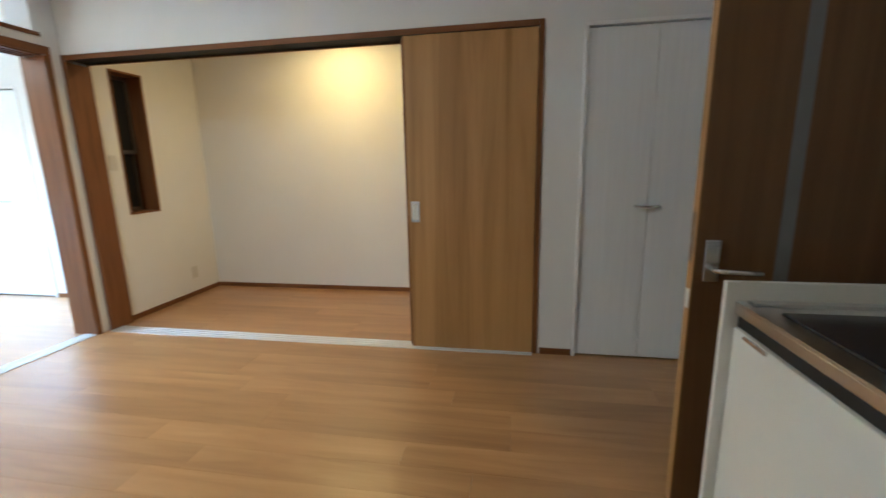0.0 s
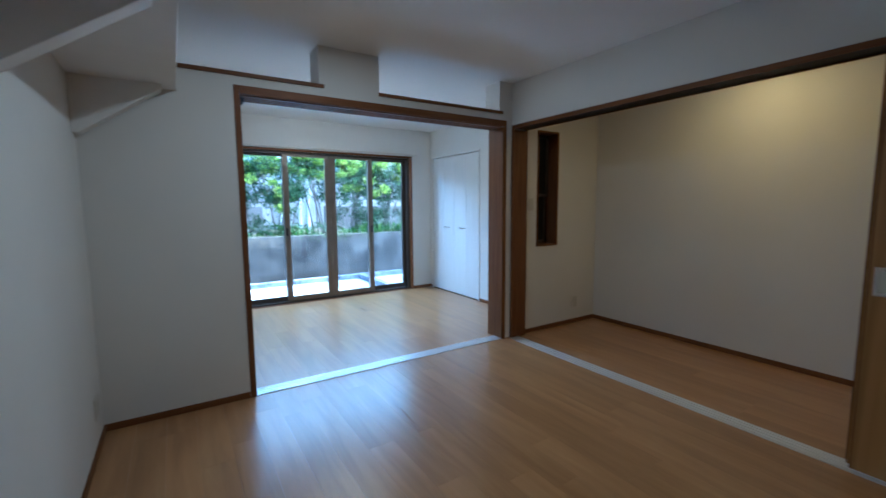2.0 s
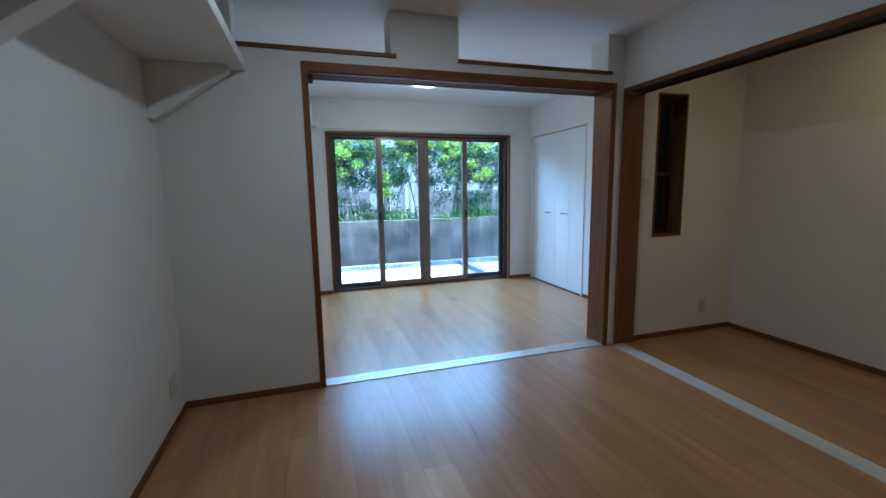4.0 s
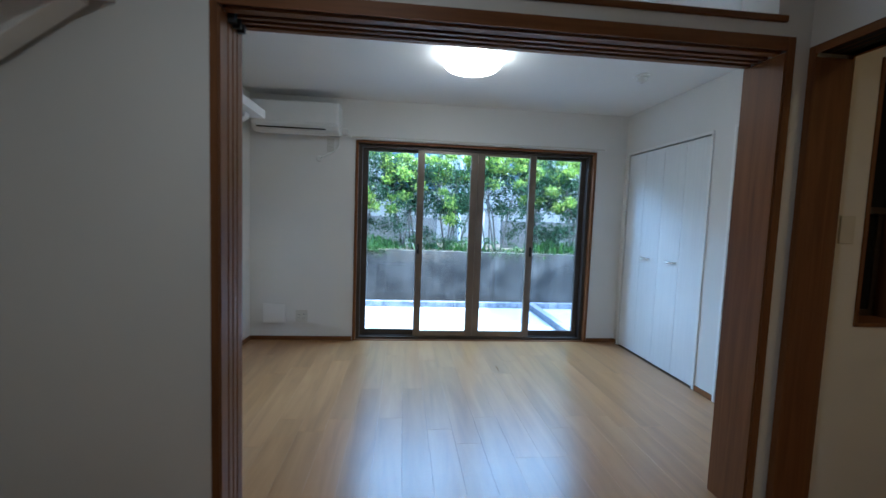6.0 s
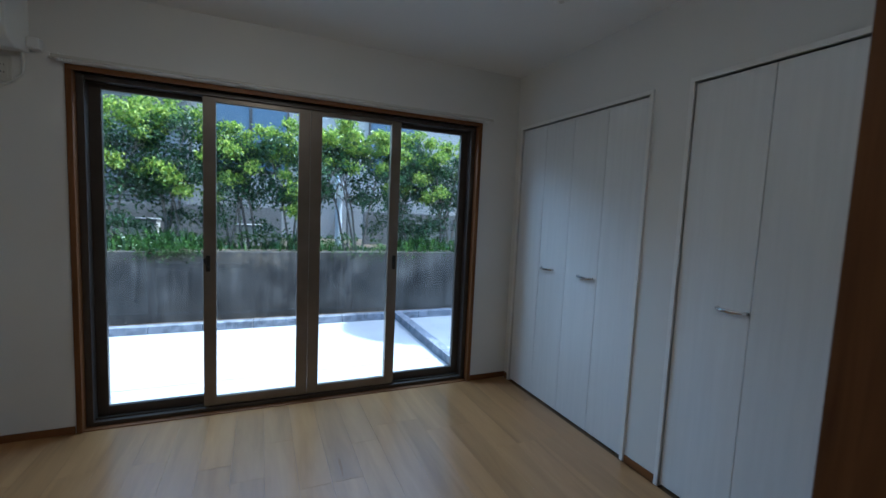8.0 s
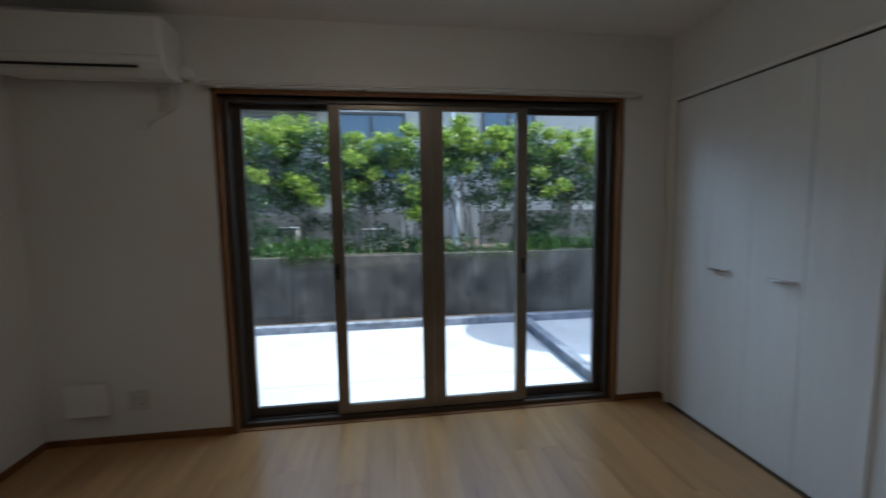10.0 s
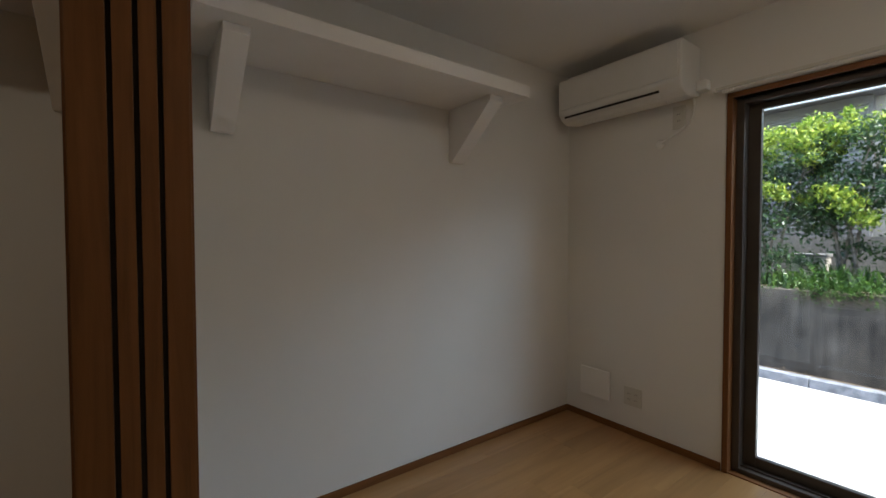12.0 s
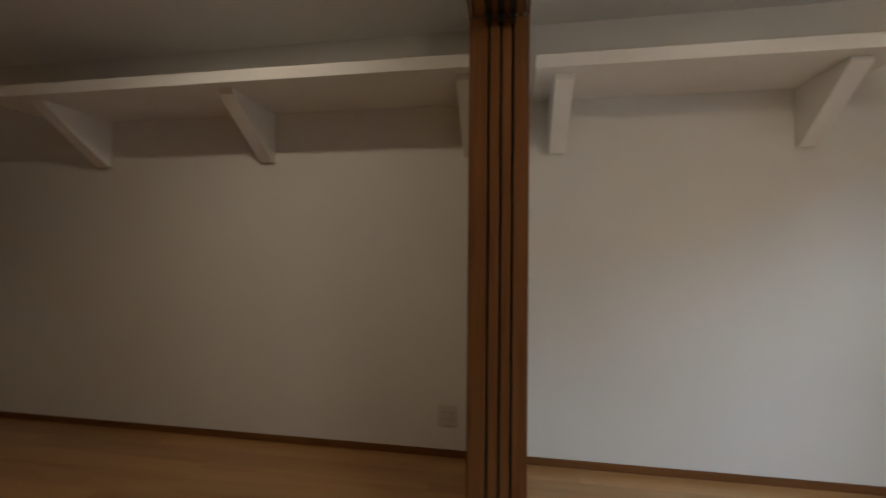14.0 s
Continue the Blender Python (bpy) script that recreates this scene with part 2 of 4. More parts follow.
def prism(bm, outline, axis, a, b, bevel=0.0):
    """Extrude a 2D outline along an axis from a to b. axis 'x': outline (y, z); 'y': (x, z); 'z': (x, y)."""
    def at(p, v):
        return {"x": (v, p[0], p[1]), "y": (p[0], v, p[1]), "z": (p[0], p[1], v)}[axis]
    lo = [bm.verts.new(at(p, a)) for p in outline]
    hi = [bm.verts.new(at(p, b)) for p in outline]
    fs = [bm.faces.new(lo), bm.faces.new(list(reversed(hi)))]
    n = len(outline)
    for i in range(n):
        fs.append(bm.faces.new((lo[i], hi[i], hi[(i + 1) % n], lo[(i + 1) % n])))
    bmesh.ops.recalc_face_normals(bm, faces=fs)
    if bevel:
        bmesh.ops.bevel(bm, geom=list({e for f in fs for e in f.edges}), offset=bevel, segments=2, affect='EDGES', profile=0.5)
    return bm


def lathe(bm, centre, profile, steps=48):
    """Turn a profile of (radius, height) about the vertical through centre."""
    cx, cy, cz = centre
    rings = []
    for r, h in profile:
        if r < 1e-6:
            rings.append([bm.verts.new((cx, cy, cz + h))])
        else:
            rings.append([bm.verts.new((cx + r * math.cos(2 * math.pi * i / steps), cy + r * math.sin(2 * math.pi * i / steps), cz + h)) for i in range(steps)])
    for a, b in zip(rings, rings[1:]):
        for i in range(steps):
            j = (i + 1) % steps
            q = [a[i % len(a)], a[j % len(a)], b[j % len(b)], b[i % len(b)]]
            u = []
            for v in q:
                if v not in u:
                    u.append(v)
            if len(u) > 2:
                bm.faces.new(u)
    bmesh.ops.recalc_face_normals(bm, faces=bm.faces)
    return bm


def tube(bm, pts, r, steps=10, r1=None):
    """A round bar along points."""
    r1 = r if r1 is None else r1
    rings = []
    pts = [Vector(p) for p in pts]
    for k, p in enumerate(pts):
        d = (pts[min(k + 1, len(pts) - 1)] - pts[max(k - 1, 0)]).normalized()
        u = d.cross(Vector((0, 0, 1)) if abs(d.z) < 0.9 else Vector((1, 0, 0))).normalized()
        w = d.cross(u)
        rad = r + (r1 - r) * k / max(1, len(pts) - 1)
        rings.append([bm.verts.new(p + rad * (math.cos(2 * math.pi * i / steps) * u + math.sin(2 * math.pi * i / steps) * w)) for i in range(steps)])
    for a, b in zip(rings, rings[1:]):
        for i in range(steps):
            bm.faces.new((a[i], a[(i + 1) % steps], b[(i + 1) % steps], b[i]))
    bm.faces.new(list(reversed(rings[0])))
    bm.faces.new(rings[-1])
    return bm


def mesh_object(name, bm, material, smooth=False):
    me = bpy.data.meshes.new(name)
    bm.normal_update()
    bm.to_mesh(me)
    bm.free()
    me.materials.append(material)
    if smooth:
        me.shade_smooth()
    return new(name, me)


def structure(name, bm, material, label="", category=""):
    return tagged(mesh_object(name, bm, material), label, category, "", "structure")


def thing(name, at, label, category, group="", kind=""):
    ob = new(name)
    ob.empty_display_size = 0.1
    ob.location = at
    return tagged(ob, label, category, group, kind)


def part(name, bm, material, parent, label="", smooth=False):
    ob = mesh_object(name, bm, material, smooth)
    ob.parent = parent
    if parent.type == 'EMPTY':
        ob.matrix_parent_inverse = Matrix.Translation(-parent.location)
    if label:
        tagged(ob, label)
    return ob

# ---- structure ----
H = 2.40                      # ceiling height
XA, XA2 = -3.10, -3.30        # partition with the wide opening: living side, bedroom side
YB, YB2 = 3.118, 3.278        # wall with the nook's opening: living side, nook side
XW, XW2 = -5.725, -5.90       # window wall: inside, outside
YC = 3.80                     # closet wall of the bedroom
YN = 4.37                     # back wall of the nook

structure("wall_south", boxes((XW2, 1.57, -0.12, 0.0, -0.05, H + 0.05)), M_WALL, "white textured wallpaper on the long wall", "wall")
structure("wall_window", boxes((XW2, XW, -0.0, 1.03, -0.05, H + 0.05), (XW2, XW, 3.452, YN + 0.1, -0.05, H + 0.05), (XW2, XW, 1.03, 3.452, 1.985, H + 0.05)), M_WALL, "white wallpapered wall round the wide window", "wall")
structure("wall_partition", boxes(
    (XA2, XA, 0.0, 0.80, 0, 2.13), (XA2, XA, 3.03, 3.05, 0, 2.13), (XA2, XA, 0.80, 3.03, 2.012, 2.13),
    (XA2, XA, 0.0, 0.42, 2.13, H), (XA2, XA, 1.325, 1.782, 2.13, H), (XA2, XA, 2.965, 3.05, 2.13, H),
    (XA2, XA, 3.05, 3.452, 0, H), (XA2, XA, 3.452, 3.80, 0, 0.87), (XA2, XA, 3.452, 3.80, 2.012, H), (XA2, XA, 3.752, 3.80, 0.87, 2.012), (XA2, XA2 + 0.012, 3.452, 3.752, 0.87, 2.012),
    (XA2 - 0.10, XA, 3.80, YN, 0, H)), M_WALL, "white wallpapered partition with two open transoms", "wall")
structure("wall_nook_front", boxes(
    (XA, -3.085, YB, YB2, 0, H), (0.185, 0.43, YB, YB2, 0, H), (-3.085, 0.185, YB, YB2, 2.005, H),
    (0.43, 1.18, YB, YB2, 1.975, H), (1.18, 1.57, YB, YB2, 0, H), (0.19, 0.29, YB2, YN, 0, H)), M_WALL, "white wallpapered wall above the nook opening", "wall")
structure("wall_nook_back", boxes((XA, 1.57, YN, YN + 0.12, -0.05, H + 0.05)), M_WALL, "white wallpapered back wall of the nook", "wall")
structure("wall_closet", boxes(
    (XW, -5.64, YC, YC + 0.1, 0, H), (-4.49, -4.245, YC, YC + 0.1, 0, H), (-3.575, XA2, YC, YC + 0.1, 0, H),
    (-5.64, -4.49, YC, YC + 0.1, 1.985, H), (-4.245, -3.575, YC, YC + 0.1, 1.985, H),
    (-4.49, -4.235, YC + 0.1, YN, 0, H)), M_WALL, "white wallpapered wall round the built-in closets", "wall")
structure("wall_east", boxes((1.22, 1.57, 0, 1.72, -0.05, H), (1.45, 1.57, 1.72, YB, -0.05, H), (1.57, 1.65, 0, YN, -0.05, H)), M_WALL, "white wallpapered wall behind the kitchen counter", "wall")
structure("ceiling", boxes((XW2 - 0.0, 1.65, -0.12, YN + 0.12, H, H + 0.12)), M_CEIL, "white papered ceiling", "ceiling")
structure("foundation", boxes((XW2, 1.65, -0.12, YN + 0.12, -0.5, -0.02)), M_CONCRETE, "concrete base under the rooms", "foundation")
structure("roof_slab", boxes((XW2 - 0.35, 1.8, -0.5, YN + 0.5, H + 0.13, H + 0.35)), M_ROOF, "flat roof slab with a short eave", "roof")

# baseboards
BB = [("x", XW, 0.0, XA2, 0.0, 1), ("x", XA, 0.0, 0.62, 0.0, 1), ("y", XW, 0.0, XW, 1.0, 1), ("y", XW, 3.482, XW, YC, 1), ("y", XA, 0.0, XA, 0.781, 1),
      ("y", XA2, 0.0, XA2, 0.781, -1), ("x", XA, YN, 0.19, YN, -1), ("y", XA, YB2 + 0.004, XA, YN, 1), ("x", -4.462, YC, -4.272, YC, -1), ("x", -3.548, YC, XA2, YC, -1), ("x", 0.205, YB, 0.405, YB, -1), ("x", 1.205, YB, 1.45, YB, -1), ("x", XW, YC, -5.667, YC, -1)]
for axis, x0, y0, x1, y1, s in BB:
    th = 0.009 * s
    if axis == "x":
        spec = (x0 + 0.001, x1 - 0.001, min(y0, y0 + th), max(y0, y0 + th), 0.0, 0.042)
    else:
        spec = (min(x0, x0 + th), max(x0, x0 + th), y0 + 0.001, y1 - 0.001, 0.0, 0.042)
    structure("baseboard", boxes(spec, bevel=0.002), M_TRIM_H if axis == "x" else M_TRIM_Y, "brown wooden baseboard along the white wall", "baseboard")


# opening between living room and bedroom
def casing_partition():
    t = thing("door_frame", (XA, 1.9, 0), "brown wooden frame of the wide three-track sliding opening", "door frame", kind="structure")
    grooves = (-3.164, -3.208, -3.25)
    # jamb with three grooves on the closed side
    y0, y1, zt = 0.818, 3.005, 1.998
    xs = [XA + 0.004] + [v for g in grooves for v in (g + 0.005, g - 0.005)] + [XA2 - 0.004]
    bm = bmesh.new()
    for i in range(0, len(xs), 2):
        box(bm, xs[i + 1], xs[i], y0 - 0.024, y0, 0, zt, bevel=0.0012)
    part("jamb", bm, M_TRIM, t, "brown jamb strips between three grooves")
    # black sheet behind the strips paints the shade in the grooves
    part("groove_shade", boxes((XA2 + 0.002, XA - 0.002, y0 - 0.0155, y0 - 0.012, 0, zt)), M_BLACK, t, "black sheet painting the shade in the jamb grooves")
    part("jamb", boxes((XA2 - 0.004, XA + 0.004, y1, y1 + 0.024, 0, zt), bevel=0.0015), M_TRIM, t)
    # casing strips on both faces
    for xa, xb in ((XA + 0.0005, XA + 0.009), (XA2 - 0.009, XA2 - 0.0005)):
        part("casing", boxes((xa, xb, 0.782, 0.812, 0, 2.058), bevel=0.0015), M_TRIM, t)
        part("casing", boxes((xa, xb, 3.012, 3.046, 0, 2.058), bevel=0.0015), M_TRIM, t)
        part("casing", boxes((xa, xb, 0.813, 3.011, 2.004, 2.058), bevel=0.0015), M_TRIM_Y, t)
    # recessed head with three track channels
    xs = [XA - 0.014] + [v for g in grooves for v in (g + 0.013, g - 0.013)] + [XA2 + 0.014]
    bm = bmesh.new()
    for i in range(0, len(xs), 2):
        box(bm, xs[i + 1], xs[i], y0, y1, zt, 2.0085, bevel=0.001)
    part("head", bm, M_TRIM_Y, t, "brown head rail with three tracks")
    # black sheet above the rails paints the shade up in the tracks
    part("track_shade", boxes((XA2 + 0.004, XA - 0.004, y0, y1, 2.009, 2.0115)), M_BLACK, t, "upper track channels, black to paint their shade")
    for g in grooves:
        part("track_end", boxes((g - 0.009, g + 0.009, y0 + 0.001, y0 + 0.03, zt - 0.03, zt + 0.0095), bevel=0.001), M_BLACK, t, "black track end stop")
    # aluminium floor track
    bm = bmesh.new()
    box(bm, -3.208, -3.10, 0.818, 3.005, 0.0, 0.003)
    for x in (-3.104, -3.136, -3.168, -3.199):
        box(bm, x - 0.009, x + 0.003, 0.818, 3.005, 0.003, 0.0065)
    part("floor_track", bm, M_ALU, t, "ribbed aluminium floor track")


casing_partition()

# ledges of the two open transoms
for y0, y1 in ((0.42, 1.36), (1.774, 3.0)):
    structure("trim_ledge", boxes((XA2 - 0.012, XA + 0.014, y0, y1, 2.114, 2.138), bevel=0.002), M_TRIM_Y, "brown wooden ledge of the open transom", "ledge")


def casing_nook():
    t = thing("door_frame", (-1.45, YB, 0), "brown wooden frame of the wide nook opening", "door frame", kind="structure")
    part("jamb", boxes((-3.088, -3.062, YB - 0.004, YB2 + 0.004, 0, 1.977), bevel=0.0015), M_TRIM, t)
    part("jamb", boxes((0.158, 0.186, YB - 0.004, YB2 + 0.004, 0, 1.977), bevel=0.0015), M_TRIM, t)
    for ya, yb in ((YB - 0.009, YB - 0.0005), (YB2 + 0.0005, YB2 + 0.009)):
        part("casing", boxes((-3.094, -3.064, ya, yb, 0, 2.022), bevel=0.0015), M_TRIM, t)
        part("casing", boxes((0.16, 0.19, ya, yb, 0, 2.022), bevel=0.0015), M_TRIM, t)
        part("casing", boxes((-3.0635, 0.1595, ya, yb, 1.988, 2.022), bevel=0.0015), M_TRIM_H, t)
    bm = bmesh.new()
    for y0, y1 in ((YB - 0.004, 3.138), (3.156, 3.172), (3.19, 3.206), (3.224, YB2 + 0.004)):
        box(bm, -3.062, 0.158, y0, y1, 1.992, 2.004, bevel=0.001)
    part("head", bm, M_TRIM_H, t, "brown head rail with tracks")
    # black filling between the rails, painted shade of the track recess
    part("track_shade", boxes((-3.062, 0.158, YB + 0.004, YB2 - 0.004, 1.992, 2.003)), M_BLACK, t, "upper track channels, black to paint their shade")
    bm = bmesh.new()
    box(bm, -3.062, 0.158, 3.078, 3.188, 0.0, 0.003)
    for y in (3.082, 3.115, 3.148, 3.180):
        box(bm, -3.062, 0.158, y - 0.004, y + 0.008, 0.003, 0.0065)
    part("floor_track", bm, M_ALU, t, "ribbed aluminium floor track")


casing_nook()


# sliding leaves parked at the nook opening's end
def sliding_leaf(x0, x1, y):
    t = thing("sliding_door", ((x0 + x1) / 2, y, 0.01), "oak-veneered sliding door leaf parked at the frame", "sliding door", "sliding leaves of the nook")
    part("leaf", boxes((x0, x1, y - 0.015, y + 0.015, 0.008, 1.982), bevel=0.002), M_DOORWOOD, t)
    part("edge_strip", boxes((x0 - 0.0015, x0 + 0.004, y - 0.0165, y + 0.0165, 0.008, 1.982), bevel=0.0008), M_TRIM, t, "darker edge strip")
    p = part("pull", boxes((x0 + 0.018, x0 + 0.075, y - 0.0185, y - 0.0145, 0.865, 1.0), bevel=0.0015), M_CHROME, t, "satin metal recessed pull")
    part("pull_recess", boxes((x0 + 0.030, x0 + 0.063, y - 0.0195, y - 0.0183, 0.882, 0.983)), M_PLASTIC_GREY, p, "shallow pale recess")
    return t


sliding_leaf(-0.64, 0.157, 3.122)
sliding_leaf(-0.66, 0.157, 3.164)
sliding_leaf(-0.67, 0.157, 3.2)


# slit window in the nook's side wall
def slit_window():
    y0, y1, z0, z1 = 3.452, 3.752, 0.87, 2.012
    t = thing("window_slit", (XA, 3.62, z0), "narrow tall window with dark brown frame", "window", kind="structure")
    xb = XA2 + 0.02
    part("window_frame", boxes((xb, XA + 0.007, y0, y0 + 0.016, z0, z1), bevel=0.0012), M_TRIM, t)
    part("window_frame", boxes((xb, XA + 0.007, y1 - 0.016, y1, z0, z1), bevel=0.0012), M_TRIM, t)
    part("window_frame", boxes((xb, XA + 0.007, y0 + 0.016, y1 - 0.016, z1 - 0.016, z1), bevel=0.0012), M_TRIM, t)
    part("window_sill", boxes((xb, XA + 0.007, y0 + 0.016, y1 - 0.016, z0, z0 + 0.016), bevel=0.0012), M_TRIM, t)
    zm = 1.38
    for za, zb, x in ((z0 + 0.016, zm + 0.02, xb + 0.02), (zm - 0.01, z1 - 0.016, xb + 0.045)):
        s = part("sash", boxes((x - 0.012, x + 0.012, y0 + 0.016, y0 + 0.045, za, zb), (x - 0.012, x + 0.012, y1 - 0.045, y1 - 0.016, za, zb),
                               (x - 0.012, x + 0.012, y0 + 0.045, y1 - 0.045, za, za + 0.03), (x - 0.012, x + 0.012, y0 + 0.045, y1 - 0.045, zb - 0.03, zb)), M_BRONZE, t, "dark bronze sash")
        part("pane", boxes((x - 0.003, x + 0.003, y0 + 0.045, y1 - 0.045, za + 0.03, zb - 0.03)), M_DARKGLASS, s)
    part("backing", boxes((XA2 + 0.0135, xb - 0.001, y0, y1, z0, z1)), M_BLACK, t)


slit_window()


# ---- big sliding window ----
def big_window():
    t = thing("window_1", (XW, 2.24, 0), "wide four-panel sliding window with bronze aluminium sashes", "window", kind="structure")
    w0, w1 = 1.005, 3.478
    # wooden casing in the room
    for ya, yb in ((w0, w0 + 0.028), (w1 - 0.028, w1)):
        part("window_casing", boxes((-5.79, XW + 0.012, ya, yb, 0, 1.985), bevel=0.002), M_TRIM, t, "reddish brown wooden casing")
    part("window_casing", boxes((-5.79, XW + 0.012, w0, w1, 1.985, 2.012), bevel=0.002), M_TRIM_Y, t, "reddish brown wooden casing")
    part("window_sill", boxes((-5.785, XW + 0.004, w0 + 0.028, w1 - 0.028, -0.018, 0.006), bevel=0.002), M_TRIM_Y, t, "brown wooden sill strip")
    a, b = w0 + 0.028, w1 - 0.028
    # aluminium outer frame
    part("window_frame", boxes((-5.895, -5.765, a, a + 0.035, 0.006, 1.985), bevel=0.002), M_BRONZE, t)
    part("window_frame", boxes((-5.895, -5.765, b - 0.035, b, 0.006, 1.985), bevel=0.002), M_BRONZE, t)
    part("window_frame", boxes((-5.895, -5.765, a + 0.035, b - 0.035, 1.955, 1.985), bevel=0.002), M_BRONZE, t)
    part("window_frame", boxes((-5.895, -5.762, a + 0.035, b - 0.035, 0.0, 0.03), (-5.80, -5.794, a + 0.035, b - 0.035, 0.03, 0.04), (-5.85, -5.844, a + 0.035, b - 0.035, 0.03, 0.04)), M_BRONZE, t, "aluminium floor rail")
    i0, i1 = a + 0.03, b - 0.03
    mid = (i0 + i1) / 2
    q = (mid - i0) / 2

    def sash(y0, y1, x, left, right, lt):
        z0, z1 = 0.034, 1.962
        s = part("sash", boxes((x - 0.016, x + 0.016, y0, y0 + left, z0, z1), (x - 0.016, x + 0.016, y1 - right, y1, z0, z1),
                               (x - 0.016, x + 0.016, y0 + left, y1 - right, z0, z0 + 0.055), (x - 0.016, x + 0.016, y0 + left, y1 - right, z1 - 0.035, z1), bevel=0.002),
                 M_BRONZE_LT if lt else M_BRONZE, t, "bronze aluminium sliding sash")
        g = part("pane", boxes((x - 0.003, x + 0.003, y0 + left - 0.005, y1 - right + 0.005, z0 + 0.05, z1 - 0.03)), M_GLASS, s, "clear glass pane")
        g.visible_shadow = False
        return s

    s1 = sash(i0, i0 + q + 0.03, -5.847, 0.06, 0.06, False)
    s2 = sash(i0 + q - 0.03, mid - 0.001, -5.797, 0.07, 0.072, True)
    s3 = sash(mid + 0.001, i1 - q + 0.03, -5.797, 0.072, 0.07, True)
    s4 = sash(i1 - q - 0.03, i1, -5.847, 0.06, 0.06, False)
    for s, y in ((s2, i0 + q - 0.004), (s3, i1 - q + 0.004)):
        bm = bmesh.new()
        box(bm, -5.781, -5.772, y - 0.012, y + 0.012, 0.90, 1.0, bevel=0.003)
        tube(bm, [(-5.772, y, 0.93), (-5.757, y, 0.93), (-5.748, y - 0.012, 0.955), (-5.748, y - 0.016, 0.985)], 0.007, 8)
        part("latch", bm, M_BLACK, s, "dark crescent latch")


big_window()


def curtain_rail():
    t = thing("curtain_rail", (-5.67, 2.25, 2.03), "thin white metal curtain rail above the window", "curtain rail")
    bm = boxes((-5.672, -5.654, 0.965, 3.54, 2.022, 2.038), bevel=0.003)
    # rail greyed, the shade of its underside is put into its colour
    part("rail", bm, M_PLASTIC_GREY, t)
    for y in (0.99, 1.85, 2.65, 3.51):
        part("bracket", boxes((XW, -5.65, y - 0.012, y + 0.012, 2.036, 2.044), (XW, XW + 0.004, y - 0.014, y + 0.014, 2.02, 2.06), bevel=0.001), M_PLASTIC, t)
    for y in (0.965, 3.54):
        part("end_cap", boxes((-5.675, -5.651, y - 0.006, y + 0.006, 2.018, 2.042), bevel=0.003), M_PLASTIC, t)
    for k in range(9):
        y = 1.0 + 0.012 * k if k < 5 else 3.47 + 0.012 * (k - 5)
        part("runner", boxes((-5.666, -5.66, y - 0.003, y + 0.003, 2.008, 2.023)), M_PLASTIC, t)


curtain_rail()


# ---- closets ----
def closet(name, x0, x1, y, leaves, handles, top=1.985, side=-1):
    """White folding doors in a thin white frame; side -1: the room lies towards -y."""
    t = thing(name, ((x0 + x1) / 2, y, 0), "white folding closet doors with metal bow handles, closed", "closet", "built-in closets")
    f = 0.022
    part("frame", boxes((x0 - f, x0, y - 0.012, y + 0.05, 0, top), bevel=0.002), M_WHITEPAINT, t)
    part("frame", boxes((x1, x1 + f, y - 0.012, y + 0.05, 0, top), bevel=0.002), M_WHITEPAINT, t)
    part("frame", boxes((x0 - f, x1 + f, y - 0.012, y + 0.05, top, top + f), bevel=0.002), M_WHITEPAINT, t)
    # black slab instead of an interior, paints the shade seen through the door gaps
    part("closet_gap_shade", boxes((x0, x1, y + 0.052, y + 0.09, 0.0, top)), M_BLACK, t, "black slab painting the shade inside the closet")
    w = (x1 - x0) / leaves
    doors = []
    for k in range(leaves):
        a, b = x0 + w * k + 0.0014, x0 + w * (k + 1) - 0.0014
        doors.append(part("door", boxes((a, b, y + 0.004, y + 0.026, 0.013, top - 0.008), bevel=0.0015), M_CLOSET, t))
    for hx in handles:
        k = min(leaves - 1, int((hx - x0) / w))
        z = 0.965
        bm = bmesh.new()
        pts = [(hx - 0.062, y + 0.004, z), (hx - 0.058, y - 0.012, z), (hx - 0.035, y - 0.024, z), (hx, y - 0.028, z), (hx + 0.035, y - 0.024, z), (hx + 0.058, y - 0.012, z), (hx + 0.062, y + 0.004, z)]
        tube(bm, pts, 0.008, 10)
        part("handle", bm, M_CHROME, doors[k], "chrome bow handle", True)
    return t


closet("closet", -5.64, -4.49, YC, 4, (-5.25, -4.87))
closet("closet", -4.245, -3.575, YC, 2, (-3.98,))
closet("closet", 0.43, 1.18, YB, 2, (0.80,), 1.965)


# ---- shelves ----
def bracket(x, depth):
    """Solid triangular bracket board with a blunt lower end."""
    bm = bmesh.new()
    prism(bm, [(0.001, 1.9795), (depth, 1.9795), (depth - 0.005, 1.952), (0.03, 1.685), (0.001, 1.685)], "x", x - 0.043, x + 0.043, 0.0015)
    return bm


def wall_shelf(x0, x1, depth, brackets, label):
    t = thing("wall_shelf", ((x0 + x1) / 2, 0.2, 1.685), label, "shelf", "long white wall shelves")
    part("board", boxes((x0, x1, 0.001, depth, 1.98, 2.041), bevel=0.002), M_WHITEPAINT, t)
    for x in brackets:
        part("bracket", bracket(x, depth - 0.07), M_WHITEPAINT, t)
    return t


wall_shelf(-4.852, -3.356, 0.418, (-4.685, -3.487), "white painted wall shelf on two triangular brackets")
wall_shelf(XA + 0.001, -0.30, 0.475, (-3.03, -1.79, -0.63), "long white painted wall shelf on triangular brackets")
latch = thing("shelf_hook", (-3.07, 0.36, 2.041), "small metal hook lying on the white shelf", "hook")
bm = bmesh.new()
tube(bm, [(-3.09, 0.44, 2.046), (-3.05, 0.44, 2.046), (-3.02, 0.435, 2.054), (-3.01, 0.42, 2.046)], 0.005, 8)
part("bar", bm, M_CHROME, latch)


